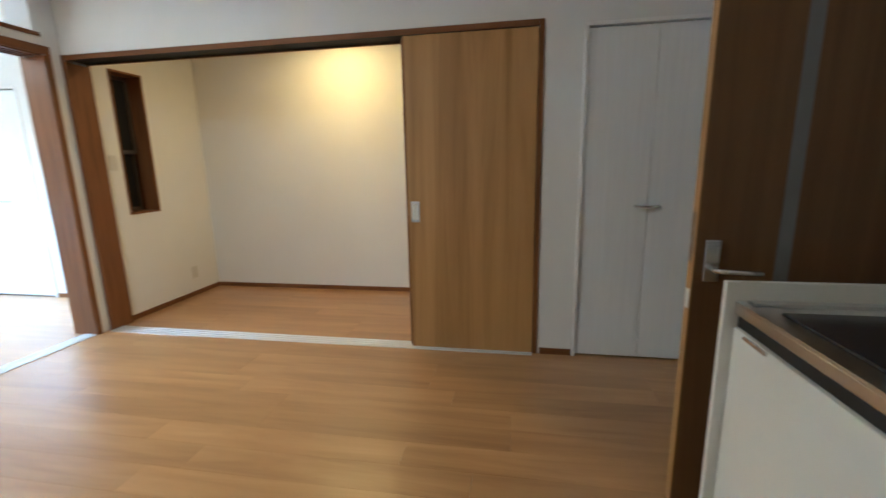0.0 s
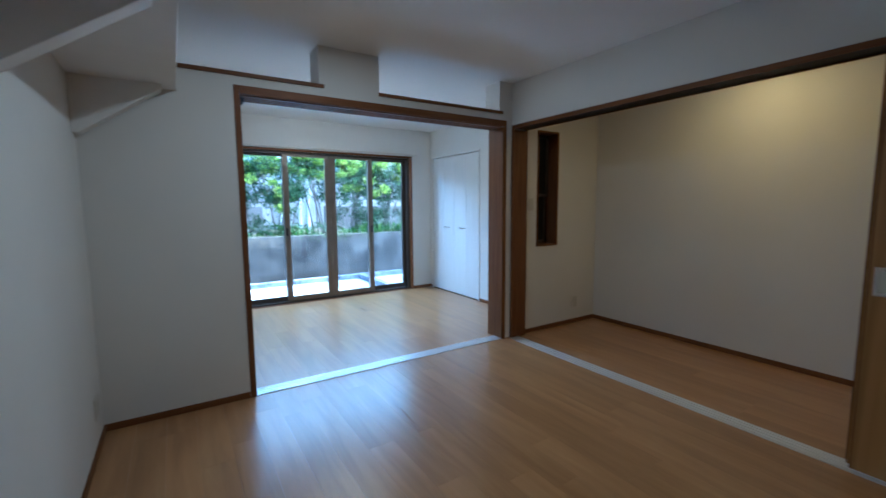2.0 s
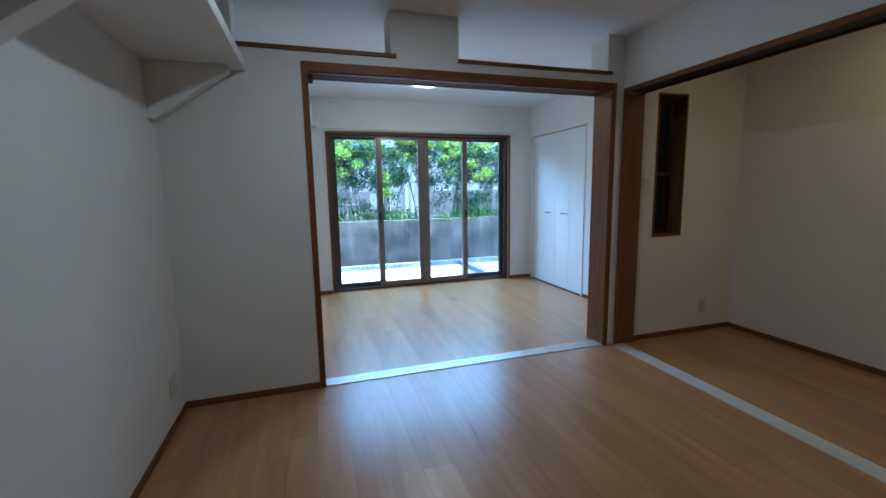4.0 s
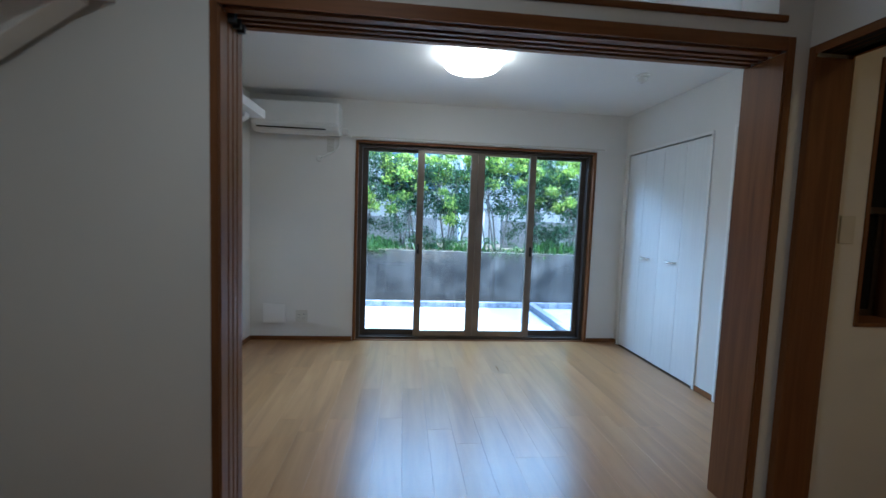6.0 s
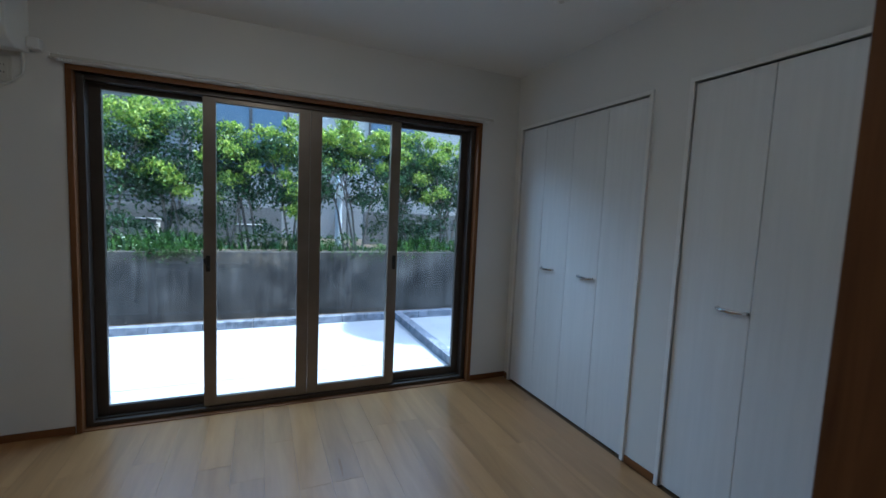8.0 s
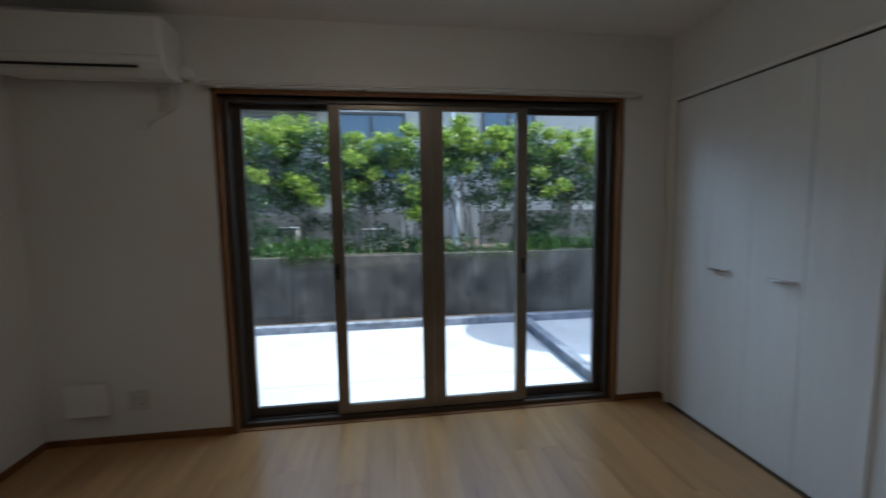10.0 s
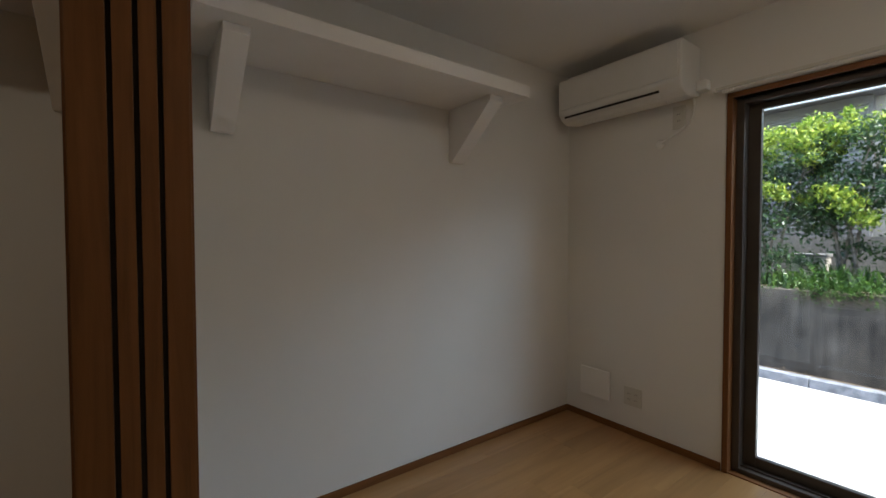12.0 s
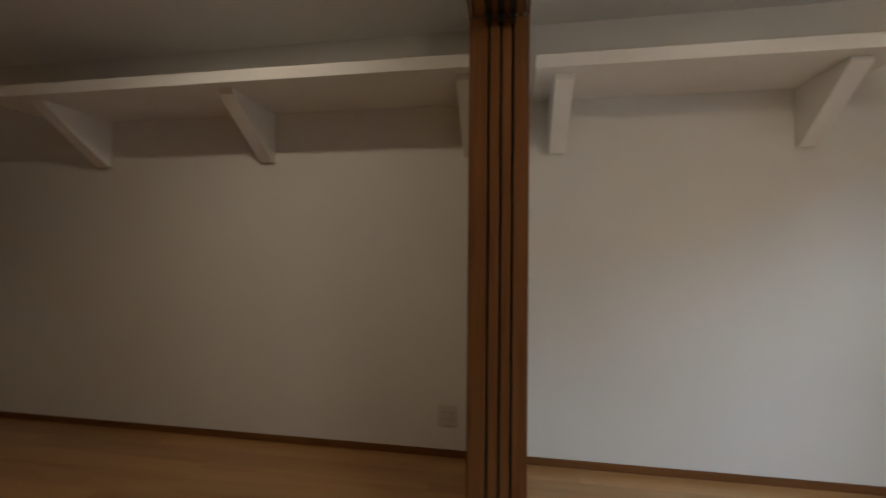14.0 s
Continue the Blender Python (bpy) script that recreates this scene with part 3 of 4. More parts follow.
# ---- air conditioner ----
def air_conditioner():
    y0, y1 = 0.09, 0.87
    t = thing("air_conditioner", (XW, 0.49, 2.015), "white wall-mounted air conditioner under the ceiling", "air conditioner")
    bm = bmesh.new()
    X = XW
    prism(bm, [(X + 0.001, 2.035), (X + 0.15, 2.015), (X + 0.205, 2.045), (X + 0.228, 2.08), (X + 0.232, 2.275), (X + 0.21, 2.3), (X + 0.001, 2.3)], "y", y0, y1, 0.008)
    part("body", bm, M_PLASTIC, t)
    part("front_panel", boxes((X + 0.228, X + 0.240, y0 + 0.012, y1 - 0.012, 2.1, 2.287), bevel=0.004), M_PLASTIC, t, "smooth white front panel")
    bm = bmesh.new()
    prism(bm, [(X + 0.2085, 2.0485), (X + 0.2125, 2.0465), (X + 0.2195, 2.0575), (X + 0.2155, 2.0595)], "y", y0 + 0.04, y1 - 0.12)
    part("air_slot", bm, M_BLACK, t, "thin black air slot")
    bm = bmesh.new()
    prism(bm, [(X + 0.10, 2.013), (X + 0.200, 2.032), (X + 0.204, 2.037), (X + 0.10, 2.019)], "y", y0 + 0.05, y1 - 0.13)
    part("louver", bm, M_PLASTIC, t)
    # pipe cover between unit and wall hole
    part("pipe_cover", boxes((X + 0.001, X + 0.06, y1 + 0.001, y1 + 0.055, 2.05, 2.105), bevel=0.008), M_PLASTIC, t, "white pipe cover")


air_conditioner()


def wall_plate(name, centre, normal, w, h, label, category, holes=0, mats=(M_PLASTIC_GREY, M_PLASTIC_GREY)):
    """normal: '+x', '-x', '+y', '-y'."""
    t = thing(name, centre, label, category)
    cx, cy, cz = centre
    s = 1 if normal[0] == "+" else -1

    def slab(du0, du1, dz0, dz1, d0, d1, bev):
        if normal[1] == "x":
            return boxes((min(cx + s * d0, cx + s * d1), max(cx + s * d0, cx + s * d1), cy + du0, cy + du1, cz + dz0, cz + dz1), bevel=bev)
        return boxes((cx + du0, cx + du1, min(cy + s * d0, cy + s * d1), max(cy + s * d0, cy + s * d1), cz + dz0, cz + dz1), bevel=bev)
    part("plate", slab(-w / 2, w / 2, -h / 2, h / 2, 0.0005, 0.007, 0.0025), mats[0], t)
    n = max(1, holes)
    for k in range(holes):
        u = (k - (n - 1) / 2) * 0.045
        f = part("socket_face", slab(u - 0.02, u + 0.02, -h * 0.36, h * 0.36, 0.007, 0.009, 0.0008), mats[1], t)
        for v in (-0.018, 0.018):
            for e in (-0.006, 0.006):
                part("pin_slot", slab(u + e - 0.0012, u + e + 0.0012, v - 0.005, v + 0.005, 0.009, 0.0094, 0), M_BLACK, f)
    return t


wall_plate("wall_socket", (XW, 0.503, 0.246), "+x", 0.116, 0.118, "ivory double wall socket low on the wall", "socket", 2)
wall_plate("wall_socket", (-2.90, 0.0, 0.232), "+y", 0.110, 0.118, "ivory double wall socket low on the wall", "socket", 2)
wall_plate("wall_socket", (XA, 4.05, 0.23), "+x", 0.07, 0.118, "ivory wall socket low in the nook", "socket", 1)
wall_plate("light_switch", (XA, 3.37, 1.29), "+x", 0.07, 0.118, "ivory light switch beside the slit window", "switch", 0)
wall_plate("wall_socket", (XW, 0.762, 1.945), "+x", 0.07, 0.13, "ivory socket under the air conditioner", "socket", 1)


def vent_cover():
    t = thing("vent_cover", (XW, 0.248, 0.275), "square white ventilation cover low on the wall", "vent")
    part("base_plate", boxes((XW + 0.0005, XW + 0.02, 0.15, 0.345, 0.19, 0.36), bevel=0.004), M_PLASTIC, t)
    part("cover", boxes((XW + 0.026, XW + 0.036, 0.138, 0.358, 0.18, 0.372), bevel=0.005), M_WHITEPAINT, t)
    part("stem", boxes((XW + 0.02, XW + 0.026, 0.22, 0.275, 0.25, 0.30)), M_PLASTIC, t)


vent_cover()
t = thing("pipe_cap", (XW, 0.655, 1.81), "round white cap over a pipe hole", "cap")
bm = bmesh.new()
tube(bm, [(XW + 0.0005, 0.655, 1.81), (XW + 0.006, 0.655, 1.81), (XW + 0.009, 0.655, 1.81)], 0.03, 24, 0.022)
part("disc", bm, M_PLASTIC, t)


t = thing("cable", (XW, 0.78, 1.82), "thin white cable hanging below the air conditioner", "cable")
bm = bmesh.new()
tube(bm, [(XW + 0.03, 0.845, 2.05), (XW + 0.014, 0.848, 1.99), (XW + 0.01, 0.838, 1.93), (XW + 0.01, 0.80, 1.885), (XW + 0.01, 0.74, 1.855), (XW + 0.012, 0.695, 1.83), (XW + 0.014, 0.668, 1.815)], 0.007, 8)
part("cord", bm, M_PLASTIC, t, smooth=True)


# ---- ceiling fixtures ----
def ceiling_lamp():
    cx, cy = -4.42, 1.93
    t = thing("ceiling_lamp", (cx, cy, H), "round white ceiling lamp, switched on", "ceiling lamp")
    part("base", lathe(bmesh.new(), (cx, cy, H), [(0, -0.001), (0.17, -0.001), (0.18, -0.006), (0.18, -0.03), (0, -0.03)]), M_PLASTIC, t, smooth=False)
    part("cover", lathe(bmesh.new(), (cx, cy, H), [(0.0, -0.112), (0.08, -0.110), (0.14, -0.103), (0.175, -0.09), (0.197, -0.07), (0.205, -0.048), (0.201, -0.032), (0.1805, -0.0305)]), M_LAMP, t, "glowing white acrylic cover", True)


ceiling_lamp()


def smoke_detector():
    cx, cy = -4.56, 3.245
    t = thing("smoke_detector", (cx, cy, H), "small round white smoke detector on the ceiling", "smoke detector")
    part("base", lathe(bmesh.new(), (cx, cy, H), [(0, -0.001), (0.055, -0.001), (0.055, -0.012), (0.05, -0.016), (0, -0.016)]), M_PLASTIC, t)
    part("head", lathe(bmesh.new(), (cx, cy, H), [(0, -0.017), (0.038, -0.017), (0.04, -0.03), (0.034, -0.05), (0.02, -0.055), (0, -0.055)]), M_PLASTIC, t, smooth=True)
    part("sensor_slot", lathe(bmesh.new(), (cx, cy, H), [(0, -0.0551), (0.012, -0.0551), (0.012, -0.0565), (0, -0.0565)]), M_PLASTIC_GREY, t)


smoke_detector()


# recessed downlights
def downlight(x, y, label):
    t = thing("downlight", (x, y, H), label, "downlight", "recessed downlights")
    part("ring", lathe(bmesh.new(), (x, y, H), [(0.075, -0.0005), (0.09, -0.0005), (0.09, -0.004), (0.086, -0.009), (0.079, -0.009), (0.075, -0.004)], 32), M_PLASTIC, t)


downlight(-2.0, 1.28, "small white recessed ceiling downlight, switched on")
downlight(-1.5, 3.85, "small white recessed downlight in the nook, warm light")


# ---- kitchen corner ----
def kitchen_counter():
    x0, x1, y0, y1 = 0.628, 1.215, 0.03, 1.69
    t = thing("kitchen_counter", ((x0 + x1) / 2, (y0 + y1) / 2, 0), "low kitchen counter with steel top and ivory panels", "kitchen counter")
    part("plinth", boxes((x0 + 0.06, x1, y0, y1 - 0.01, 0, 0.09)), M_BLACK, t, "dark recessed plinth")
    part("body", boxes((x0 + 0.022, x1, y0, y1 - 0.004, 0.09, 0.79), bevel=0.002), M_CABINET, t)
    for a, b in ((y0, 0.86), (0.86, y1)):
        d = part("door", boxes((x0 + 0.002, x0 + 0.021, a + 0.002, b - 0.002, 0.095, 0.775), bevel=0.003), M_CABINET, t)
        part("finger_pull", boxes((x0 - 0.004, x0 + 0.004, b - 0.16, b - 0.06, 0.762, 0.772), bevel=0.002), M_CHROME, d, "small metal finger pull")
    part("black_band", boxes((x0 + 0.012, x0 + 0.022, y0, y1, 0.776, 0.812)), M_BLACK, t, "black band under the top")
    top = part("worktop", boxes((x0, x1, y0, y1, 0.812, 0.842), bevel=0.004), M_STEEL, t, "stainless steel worktop")
    part("rim", boxes((x0 + 0.03, x1, y1 - 0.03, y1, 0.842, 0.852), (x0, x0 + 0.022, y0, y1, 0.842, 0.848), bevel=0.002), M_STEEL, top)
    part("cooktop", boxes((x0 + 0.06, x1 - 0.07, 0.75, 1.60, 0.8425, 0.850), bevel=0.003), M_COOKTOP, t, "black glossy cooktop")
    part("splash_end", boxes((x0 - 0.026, x1, y1 + 0.001, y1 + 0.02, 0.0, 0.90), bevel=0.002), M_CABINET, t, "pale raised end panel")


kitchen_counter()


def hall_door():
    x0, x1, y = 0.602, 1.425, 1.935
    t = thing("door_1", (x1, y, 0), "brown veneered hall door standing open", "door", kind="structure")
    # face coloured dark for its shade, edge left light where it faces the light
    leaf = part("leaf", boxes((x0 + 0.004, x1, y - 0.018, y + 0.018, 0.008, 2.0), bevel=0.0015), M_DOOR_SHADED, t)
    part("edge_strip", boxes((x0, x0 + 0.0042, y - 0.018, y + 0.018, 0.008, 2.0), bevel=0.0008), M_DOORWOOD, t, "edge band kept lighter as the side facing the light")
    part("inlay", boxes((x0 + 0.235, x0 + 0.275, y - 0.0195, y - 0.0178, 0.15, 1.9)), M_INLAY, t, "grey vertical inlay strip")
    part("latch_plate", boxes((x0 - 0.0012, x0 + 0.001, y - 0.012, y + 0.012, 0.90, 1.06)), M_CHROME, leaf)
    part("strike_sticker", boxes((x0 - 0.0014, x0 + 0.0005, y - 0.016, y + 0.010, 0.745, 0.81)), M_PLASTIC, leaf, "small white sticker")
    h = part("handle", boxes((x0 + 0.03, x0 + 0.075, y - 0.026, y - 0.0182, 0.84, 0.975), bevel=0.003), M_CHROME, leaf, "satin lever handle on a plate")
    bm = bmesh.new()
    tube(bm, [(x0 + 0.052, y - 0.024, 0.885), (x0 + 0.052, y - 0.065, 0.885), (x0 + 0.06, y - 0.072, 0.885), (x0 + 0.175, y - 0.07, 0.88)], 0.009, 10)
    part("lever", bm, M_CHROME, h, smooth=True)


hall_door()

# ---- outside ----
GZ = -0.36
structure("ground", boxes((-90, 60, -80, 80, GZ - 0.3, GZ - 0.06)), M_GROUND, "bare ground round the house", "ground")
structure("terrace", boxes((-7.2, XW2, -6, 3.86, GZ - 0.06, GZ), (-8.98, -7.206, -6, 3.86, GZ - 0.06, GZ), (-7.2, XW2, 4.0, 12, GZ - 0.06, GZ), (-8.98, -7.206, 4.0, 12, GZ - 0.06, GZ)), M_CONCRETE, "pale concrete terrace in sunlight", "pavement")
structure("soil_strip", boxes((-9.6, -9.10, -6, 12, GZ - 0.06, GZ - 0.015)), M_SOIL, "strip of soil and dead leaves", "soil")


def kerb_run():
    t = thing("kerb", (-9.04, 2, GZ), "grey concrete kerb along the terrace edge", "kerb", kind="structure")
    for k in range(22):
        y = -6 + 0.6 * k + 0.05
        part("kerb_stone", boxes((-9.10, -8.98, y + 0.003, y + 0.597, GZ - 0.05, GZ + 0.10), bevel=0.008), M_KERB, t)
    t = thing("kerb", (-8, 3.93, GZ), "grey concrete kerb between the terraces", "kerb", kind="structure")
    for k in range(5):
        x = -8.975 + 0.6 * k
        part("kerb_stone", boxes((x + 0.003, x + 0.597, 3.865, 3.985, GZ - 0.05, GZ + 0.10), bevel=0.008), M_KERB, t)
    t = thing("kerb", (-8, -0.4, GZ), "grey concrete kerb between the terraces", "kerb", kind="structure")
    for k in range(2):
        x = -8.975 + 0.6 * k
        part("kerb_stone", boxes((x + 0.003, x + 0.597, -0.32, -0.2, GZ - 0.05, GZ + 0.12), bevel=0.008), M_KERB, t)


kerb_run()
RT = 0.62
structure("retaining_wall", boxes((-9.85, -9.6, -8, 14, GZ - 0.06, RT), bevel=0.01), M_RETAIN, "stained concrete retaining wall below the hedge", "wall")
bmh = bmesh.new()
for k in range(14):
    y = -3.4 + k * 0.95
    tube(bmh, [(-9.601, y, -0.05), (-9.594, y, -0.05)], 0.022, 10)
tagged(mesh_object("form_tie_holes", bmh, M_BLACK), "dark round tie holes in the concrete wall", "holes", "", "structure")
structure("bank", boxes((-16, -9.85, -8, 14, GZ - 0.06, RT - 0.03)), M_SOIL, "raised soil bank behind the retaining wall", "ground")


def leaf_cloud(count, place, size, seed):
    """Many small folded leaves; place(rng) gives a centre."""
    rng = random.Random(seed)
    verts, faces = [], []
    for _ in range(count):
        c = Vector(place(rng))
        d = Vector((rng.uniform(-1, 1), rng.uniform(-1, 1), rng.uniform(-0.5, 1))).normalized()
        u = d.cross(Vector((rng.uniform(-1, 1), rng.uniform(-1, 1), rng.uniform(-1, 1)))).normalized()
        w = d.cross(u)
        s = size * rng.uniform(0.6, 1.3)
        i = len(verts)
        verts += [c - u * s, c + w * s * 0.42 + d * s * 0.12, c + u * s, c - w * s * 0.42 + d * s * 0.12]
        faces += [(i, i + 1, i + 2), (i, i + 2, i + 3)]
    me = bpy.data.meshes.new("leaves")
    me.from_pydata([tuple(v) for v in verts], [], faces)
    return me


def shrub(x, y, seed, height, width, front=()):
    rng = random.Random(seed)
    t = thing("hedge_shrub", (x, y, RT - 0.03), "leafy green shrub with sunlit top in the hedge", "shrub", "hedge on the bank")
    bm = bmesh.new()
    clumps = []
    for k in range(5):
        a = rng.uniform(0, 6.3)
        bx, by = x + rng.uniform(-0.12, 0.12), y + rng.uniform(-0.2, 0.2)
        tx, ty = bx + 0.28 * math.cos(a), by + width * 0.4 * math.sin(a)
        th = height * rng.uniform(0.7, 0.92)
        pts = [(bx, by, RT - 0.05), (bx + 0.3 * (tx - bx) + rng.uniform(-0.05, 0.05), by + 0.3 * (ty - by), RT + th * 0.4), (bx + 0.7 * (tx - bx), by + 0.7 * (ty - by) + rng.uniform(-0.05, 0.05), RT + th * 0.72), (tx, ty, RT + th)]
        tube(bm, pts, 0.022, 6, 0.007)
        for j in range(8):
            f = rng.uniform(0.0, 0.95)
            p = Vector(pts[1]).lerp(Vector(pts[3]), f)
            e = p + Vector((rng.uniform(-0.25, 0.3), rng.uniform(-0.35, 0.35), rng.uniform(0.05, 0.3)))
            tube(bm, [p, p.lerp(e, 0.5) + Vector((0, 0, 0.03)), e], 0.009, 5, 0.003)
            if j % 2:
                clumps.append(e)
        clumps.append(Vector(pts[3]))
    part("trunk", bm, M_BARK, t)
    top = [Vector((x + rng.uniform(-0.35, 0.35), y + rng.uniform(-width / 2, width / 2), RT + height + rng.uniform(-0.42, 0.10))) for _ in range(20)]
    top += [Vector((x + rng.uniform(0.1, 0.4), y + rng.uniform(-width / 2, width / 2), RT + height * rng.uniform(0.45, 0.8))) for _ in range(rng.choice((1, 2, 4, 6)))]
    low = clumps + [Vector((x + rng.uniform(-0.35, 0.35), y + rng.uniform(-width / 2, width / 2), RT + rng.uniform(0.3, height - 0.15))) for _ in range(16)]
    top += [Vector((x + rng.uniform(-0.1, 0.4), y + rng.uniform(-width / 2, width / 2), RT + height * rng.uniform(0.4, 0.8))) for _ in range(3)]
    for fy, fz in front:
        top += [Vector((x + 0.35 + rng.uniform(-0.06, 0.06), fy + rng.uniform(-0.1, 0.1), fz + rng.uniform(-0.07, 0.07))) for _ in range(2)]

    # thin spot in front of the post
    low = [c for c in low if abs(c.y - 3.2) > 0.2 or c.z > 1.95]
    top = [c for c in top if abs(c.y - 3.2) > 0.2 or c.z > 1.95]

    def near(group, r):
        def place(g):
            c = g.choice(group)
            return (c.x + g.gauss(0, r), c.y + g.gauss(0, r), c.z + g.gauss(0, r * 0.75))
        return place
    # crown leaves coloured as sunlit, leaves inside the shrub coloured as shaded
    for nm, me, m in (("crown", leaf_cloud(4600, near(top, 0.062), 0.034, seed + 1), M_LEAF_SUNLIT), ("shaded_foliage", leaf_cloud(4300, near(low, 0.105), 0.036, seed + 2), M_LEAF_SHADED)):
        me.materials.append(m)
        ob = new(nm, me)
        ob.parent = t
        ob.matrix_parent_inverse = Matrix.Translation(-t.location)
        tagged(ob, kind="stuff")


SPRAYS = {5: ((0.78, 1.66), (0.95, 1.5), (1.2, 1.42), (0.6, 1.8)), 7: ((2.45, 1.6), (2.35, 1.25)), 9: ((4.5, 1.9),), 4: ((-0.2, 1.7), (0.1, 1.9))}     # leafy sprays on the near side: y, z
for k in range(13):
    shrub(-10.25 + 0.1 * math.sin(k * 2.1), -3.6 + 0.88 * k, 100 + 7 * k, 1.95 + 0.13 * math.sin(k * 1.7), 0.95, SPRAYS.get(k, ()))


def weeds():
    rng = random.Random(5)
    verts, faces = [], []
    for _ in range(6500):
        x, y = rng.uniform(-10.4, -9.66), rng.uniform(-4.5, 8.5)
        dens = 0.5 + 0.5 * math.sin(y * 2.3) * math.sin(y * 0.9 + 1)
        if rng.random() > 0.12 + 0.88 * dens ** 1.5:
            continue
        h = rng.uniform(0.05, 0.26) * (0.35 + 1.1 * dens)
        a = rng.uniform(0, 6.3)
        dx, dy = math.cos(a), math.sin(a)
        b = h * rng.uniform(0.2, 0.7)
        i = len(verts)
        w = rng.uniform(0.006, 0.018)
        z = RT - 0.03
        verts += [(x - dy * w, y + dx * w, z), (x + dy * w, y - dx * w, z), (x + dx * b * 0.5 + dy * w, y + dy * b * 0.5 - dx * w, z + h * 0.7), (x + dx * b * 0.5 - dy * w, y + dy * b * 0.5 + dx * w, z + h * 0.7), (x + dx * b, y + dy * b, z + h)]
        faces += [(i, i + 1, i + 2, i + 3), (i + 3, i + 2, i + 4)]
    me = bpy.data.meshes.new("weeds")
    me.from_pydata(verts, [], faces)
    me.materials.append(M_GRASS)
    tufts = [Vector((rng.uniform(-10.3, -9.7), rng.uniform(-4, 8), RT + rng.uniform(0.02, 0.22))) for _ in range(120)]
    low = leaf_cloud(5200, lambda g: tuple(g.choice(tufts) + Vector((g.gauss(0, 0.06), g.gauss(0, 0.09), g.gauss(0, 0.05)))), 0.03, 77)
    low.materials.append(M_GRASS)
    tagged(new("ground_cover", low), "low leafy green plants under the hedge", "plants", "", "stuff")
    tagged(new("weeds", me), "green weeds and grass under the hedge", "weeds", "", "stuff")


weeds()


def spill():
    """Creepers and dry roots that hang over the retaining wall."""
    rng = random.Random(21)
    bm = bmesh.new()
    tips = []
    for k in range(170):
        y = rng.choice((rng.gauss(1.9, 0.35), rng.gauss(0.9, 0.4), rng.gauss(3.2, 0.8), rng.uniform(-3, 7)))
        h = rng.uniform(0.04, 0.26) * (1.3 if 1.3 < y < 2.5 else 0.6)
        x = -9.6 + rng.uniform(0.004, 0.05)
        p = [(-9.75, y + rng.uniform(-0.1, 0.1), RT + 0.02), (-9.62, y, RT + 0.03), (x, y + rng.uniform(-0.1, 0.1), RT - h * 0.5), (x + 0.01, y + rng.uniform(-0.22, 0.22), RT - h)]
        tube(bm, p, 0.0035, 4, 0.001)
        tips.append(Vector(p[2]))
    me_ob = tagged(mesh_object("dry_roots", bm, M_STRAW), "dry brown roots hanging over the concrete wall", "roots", "", "stuff")
    leafy = [v for v in tips if v.y < 1.2 or v.y > 2.8]
    me = leaf_cloud(1100, lambda g: tuple(g.choice(leafy) + Vector((g.gauss(0.02, 0.02), g.gauss(0, 0.07), g.gauss(0.08, 0.07)))), 0.026, 8)
    me.materials.append(M_GRASS)
    tagged(new("creeper", me), "green creeper spilling over the concrete wall", "creeper", "", "stuff")


spill()


def litter():
    rng = random.Random(9)
    me = leaf_cloud(900, lambda g: (g.uniform(-9.6, -9.1), g.uniform(-4, 8), GZ + 0.005 + g.uniform(0, 0.02)), 0.022, 4)
    me.materials.append(M_SOIL)
    tagged(new("dead_leaves", me), "dead leaves on the soil strip", "leaves", "", "stuff")


litter()


# ---- neighbouring house behind the hedge ----
def neighbour():
    t = thing("house", (-13.6, 1.5, RT), "grey sided neighbouring house behind the hedge", "house")
    x = -13.0
    part("wall", boxes((x - 5, x, 0.55, 8.4, RT - 0.1, 4.9)), M_SIDING, t, "pale grey rendered wall")
    part("wall", boxes((x - 5, x + 0.25, -1.9, 0.55, RT - 0.1, 3.55)), M_SIDING_DK, t, "dark grey louvred wall")
    for k in range(32):
        z = RT + 0.3 + 0.08 * k
        part("louver", boxes((x + 0.25, x + 0.275, -1.85, 0.5, z, z + 0.05)), M_SIDING_DK, t)
    part("roof", boxes((x - 5, x + 0.7, -2.6, 0.75, 3.56, 3.66)), M_ROOF, t, "thin metal roof over the louvred wall")
    part("gutter", boxes((x + 0.7, x + 0.78, -2.6, 0.75, 3.5, 3.6)), M_PIPE, t)
    for y0, y1, z0, z1 in ((0.95, 2.5, 2.0, 3.5), (4.3, 5.6, 2.2, 3.7)):
        w = part("window", boxes((x, x + 0.05, y0, y1, z0, z0 + 0.05), (x, x + 0.05, y0, y1, z1 - 0.05, z1), (x, x + 0.05, y0, y0 + 0.05, z0 + 0.05, z1 - 0.05), (x, x + 0.05, y1 - 0.05, y1, z0 + 0.05, z1 - 0.05),
                                 (x, x + 0.045, (y0 + y1) / 2 - 0.03, (y0 + y1) / 2 + 0.03, z0 + 0.05, z1 - 0.05)), M_BRONZE, t)
        part("pane", boxes((x, x + 0.015, y0 + 0.05, y1 - 0.05, z0 + 0.05, z1 - 0.05)), M_FARGLASS, w)
    for y in (3.05, 3.6):
        bm = bmesh.new()
        tube(bm, [(x + 0.06, y, RT), (x + 0.06, y, 3.0), (x + 0.06, y, 4.85)], 0.045, 12)
        part("downpipe", bm, M_PIPE, t, "white downpipe")
    part("roof", boxes((x - 5.4, x + 0.5, 0.75, 8.6, 4.9, 5.02)), M_ROOF, t)


neighbour()
t = thing("utility_post", (-11.0, 3.3, RT - 0.03), "white utility post behind the hedge", "post")
bm = bmesh.new()
tube(bm, [(-11.0, 3.3, RT - 0.05), (-11.0, 3.3, 1.2), (-11.0, 3.3, 1.5)], 0.065, 14)
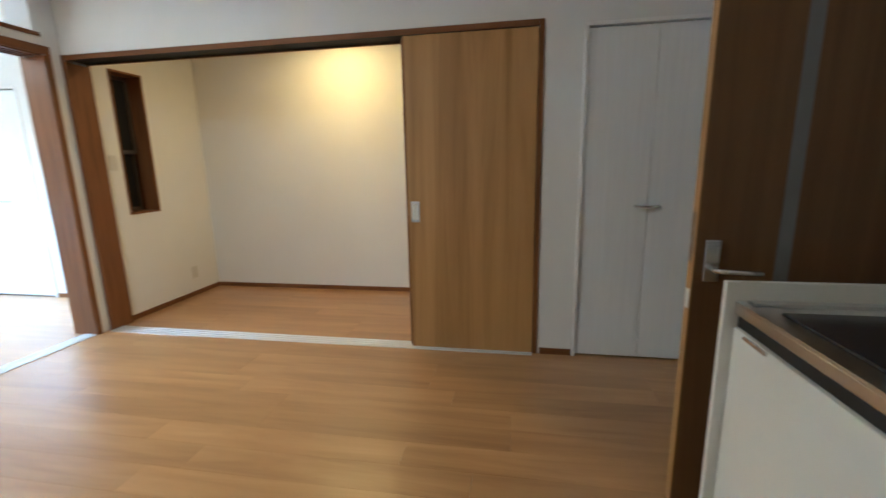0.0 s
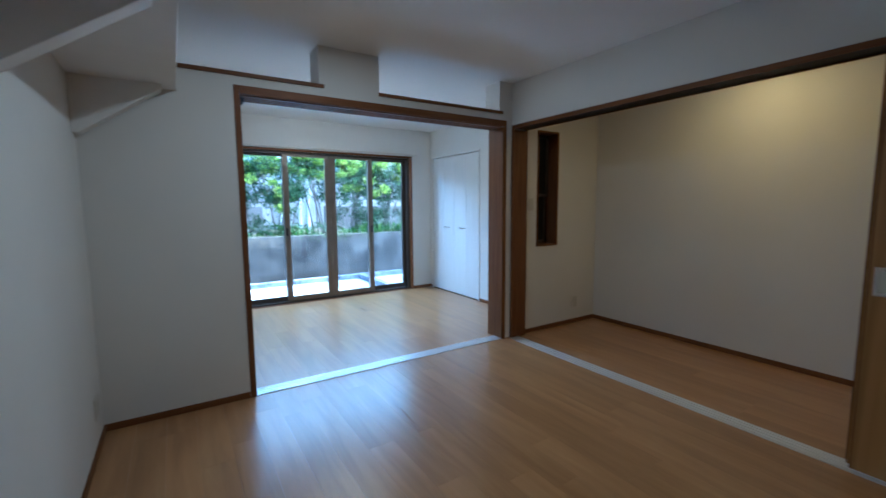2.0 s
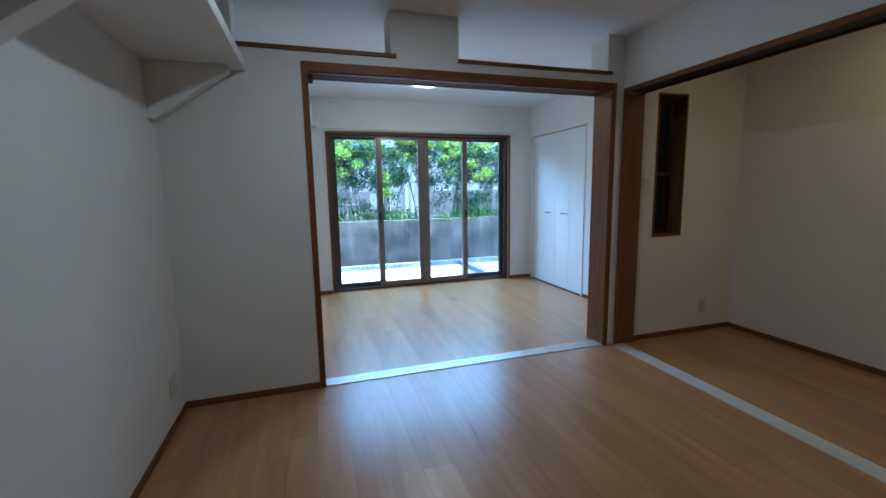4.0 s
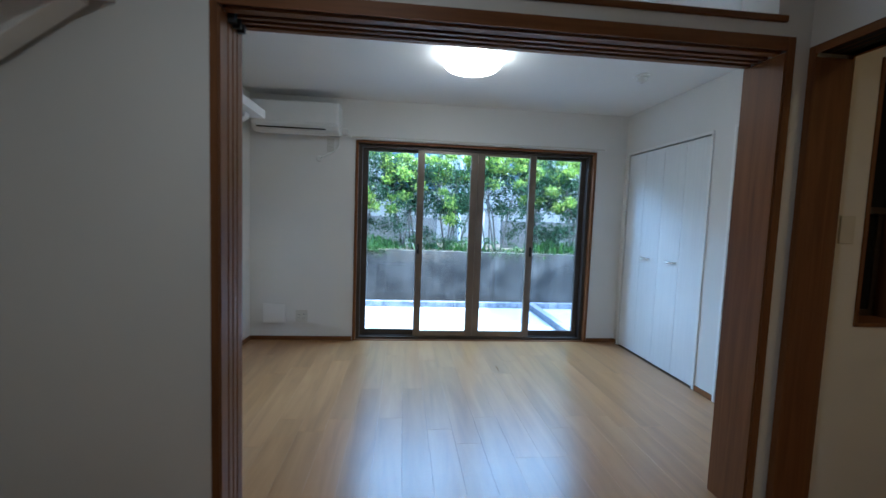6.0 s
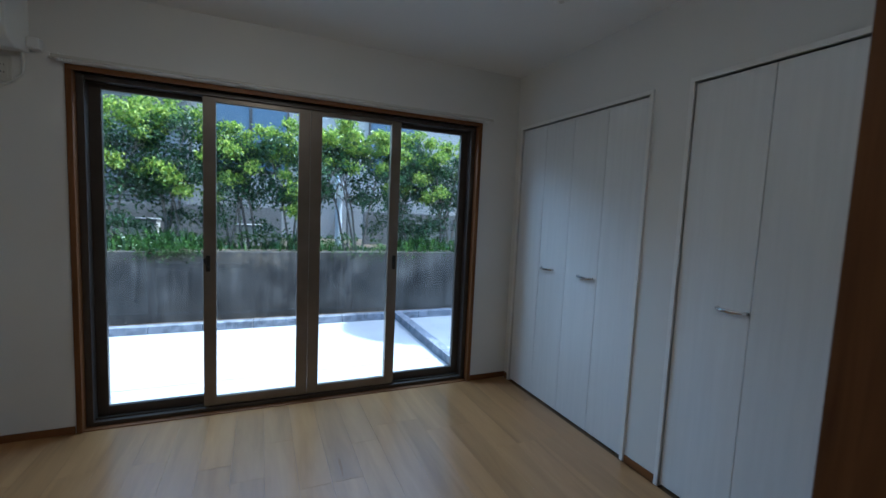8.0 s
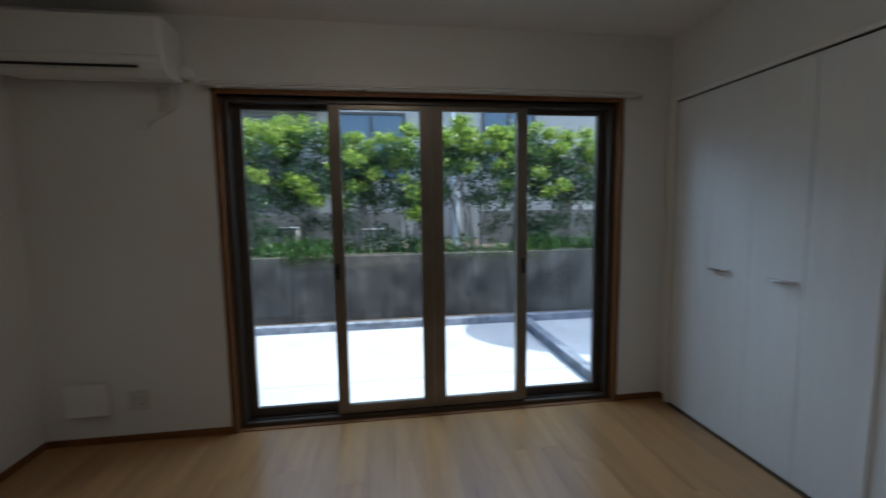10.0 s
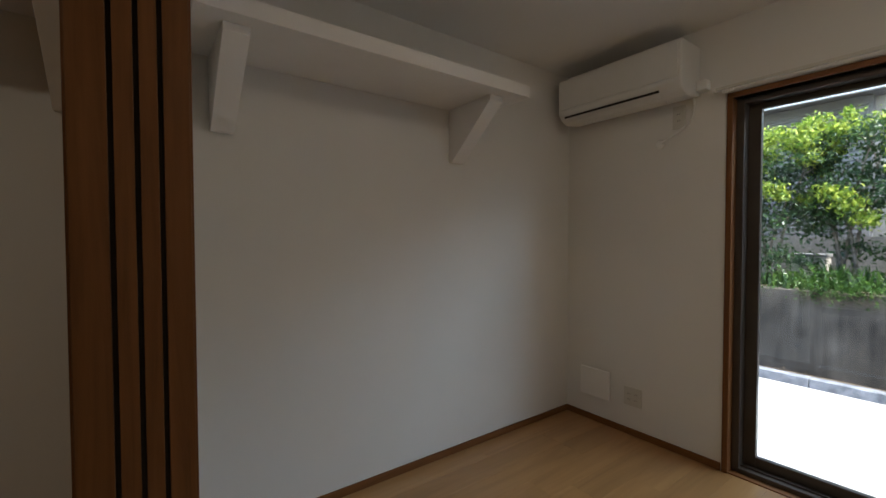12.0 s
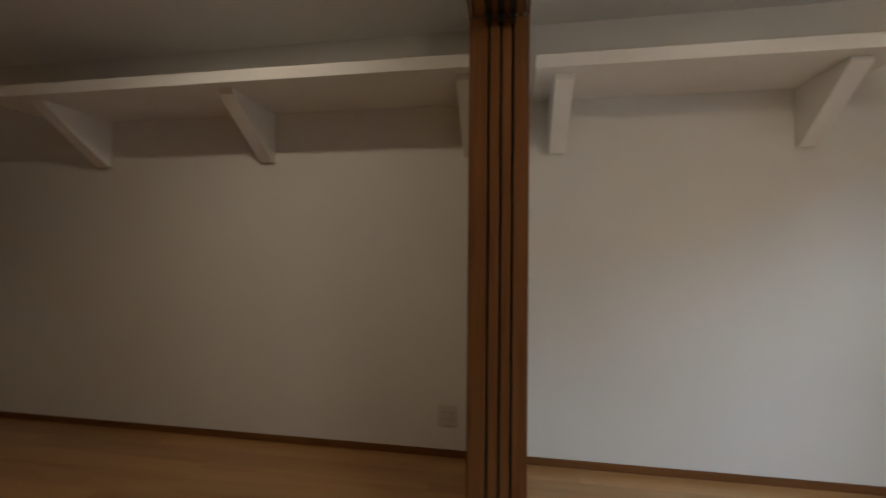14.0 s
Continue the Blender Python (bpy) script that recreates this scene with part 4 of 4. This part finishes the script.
part("pole", bm, M_PIPE, t)
part("box", boxes((-11.08, -10.92, 3.2, 3.4, 1.5, 1.78), bevel=0.01), M_PIPE, t)

# low wall and stored things behind the hedge; the wall's dark colour also paints shade
structure("garden_wall", boxes((-11.6, -11.45, -6, 2.3, RT - 0.03, RT + 0.64), (-11.6, -11.45, 3.9, 10, RT - 0.03, RT + 0.64)), M_SIDING_DK, "low block wall behind the hedge, dark partly to paint shade", "wall")
for bx, by, bz in ((-11.0, 0.2, 0.36), (-11.1, 1.75, 0.30)):
    t = thing("storage_box", (bx, by, RT - 0.03), "pale grey storage box behind the hedge", "box")
    part("body", boxes((bx - 0.15, bx + 0.15, by - 0.2, by + 0.2, RT - 0.03, RT + bz), bevel=0.01), M_SIDING, t)
    part("lid", boxes((bx - 0.165, bx + 0.165, by - 0.215, by + 0.215, RT + bz, RT + bz + 0.04), bevel=0.008), M_SIDING_DK, t, "dark lid")

# added rounded slab, out of view, only to shade one end of the terrace
shade_slab_bm = bmesh.new()
prism(shade_slab_bm, [(-7.85 + 1.25 * math.cos(math.pi * k / 16), 10.7 + 2.3 * math.sin(math.pi * k / 16)) for k in range(32)], "z", 9.0, 9.1)
for px in (-8.6, -7.2):
    box(shade_slab_bm, px, px + 0.12, 11.6, 11.72, GZ, 9.0)
structure("canopy", shade_slab_bm, M_RENDER, "beige rounded slab added out of view to shade the terrace", "canopy")


# ---- floor boards (last) ----
def floor():
    base = structure("floor", boxes((XW, 1.57, 0.0, YN, -0.019, -0.012)), M_SUBFLOOR, "oak-coloured wooden flooring with long boards", "floor")
    L, W, g = 1.212, 0.1515, 0.0002
    meshes = {}

    def board_mesh(length, width):
        key = (round(length, 3), round(width, 3))
        if key not in meshes:
            bm = bmesh.new()
            e = 0.0004
            z0, z1, z2 = -0.012, -e, 0.0
            lo = [bm.verts.new(p) for p in ((g, g, z0), (length - g, g, z0), (length - g, width - g, z0), (g, width - g, z0))]
            mi = [bm.verts.new((v.co.x, v.co.y, z1)) for v in lo]
            hi = [bm.verts.new(p) for p in ((g + e, g + e, z2), (length - g - e, g + e, z2), (length - g - e, width - g - e, z2), (g + e, width - g - e, z2))]
            bm.faces.new(hi)
            for a, b in ((lo, mi), (mi, hi)):
                for i in range(4):
                    bm.faces.new((a[i], a[(i + 1) % 4], b[(i + 1) % 4], b[i]))
            me = bpy.data.meshes.new("plank")
            bm.normal_update()
            bm.to_mesh(me)
            bm.free()
            me.materials.append(M_PLANK)
            meshes[key] = me
        return meshes[key]

    rng = random.Random(3)
    n = 0
    for r in range(29):
        y = r * W
        w = min(W, YN - y)
        x = XW - rng.choice((0.0, 0.3, 0.45, 0.61, 0.76))
        limits = (XW, 1.45) if y < YC - 0.02 else (XA, 0.19)
        while x < limits[1]:
            a, b = max(x, limits[0]), min(x + L, limits[1])
            x += L
            if b - a < 0.05:
                continue
            ob = new("plank", board_mesh(b - a, w))
            ob.location = (a, y, 0)
            ob.parent = base
            n += 1


floor()
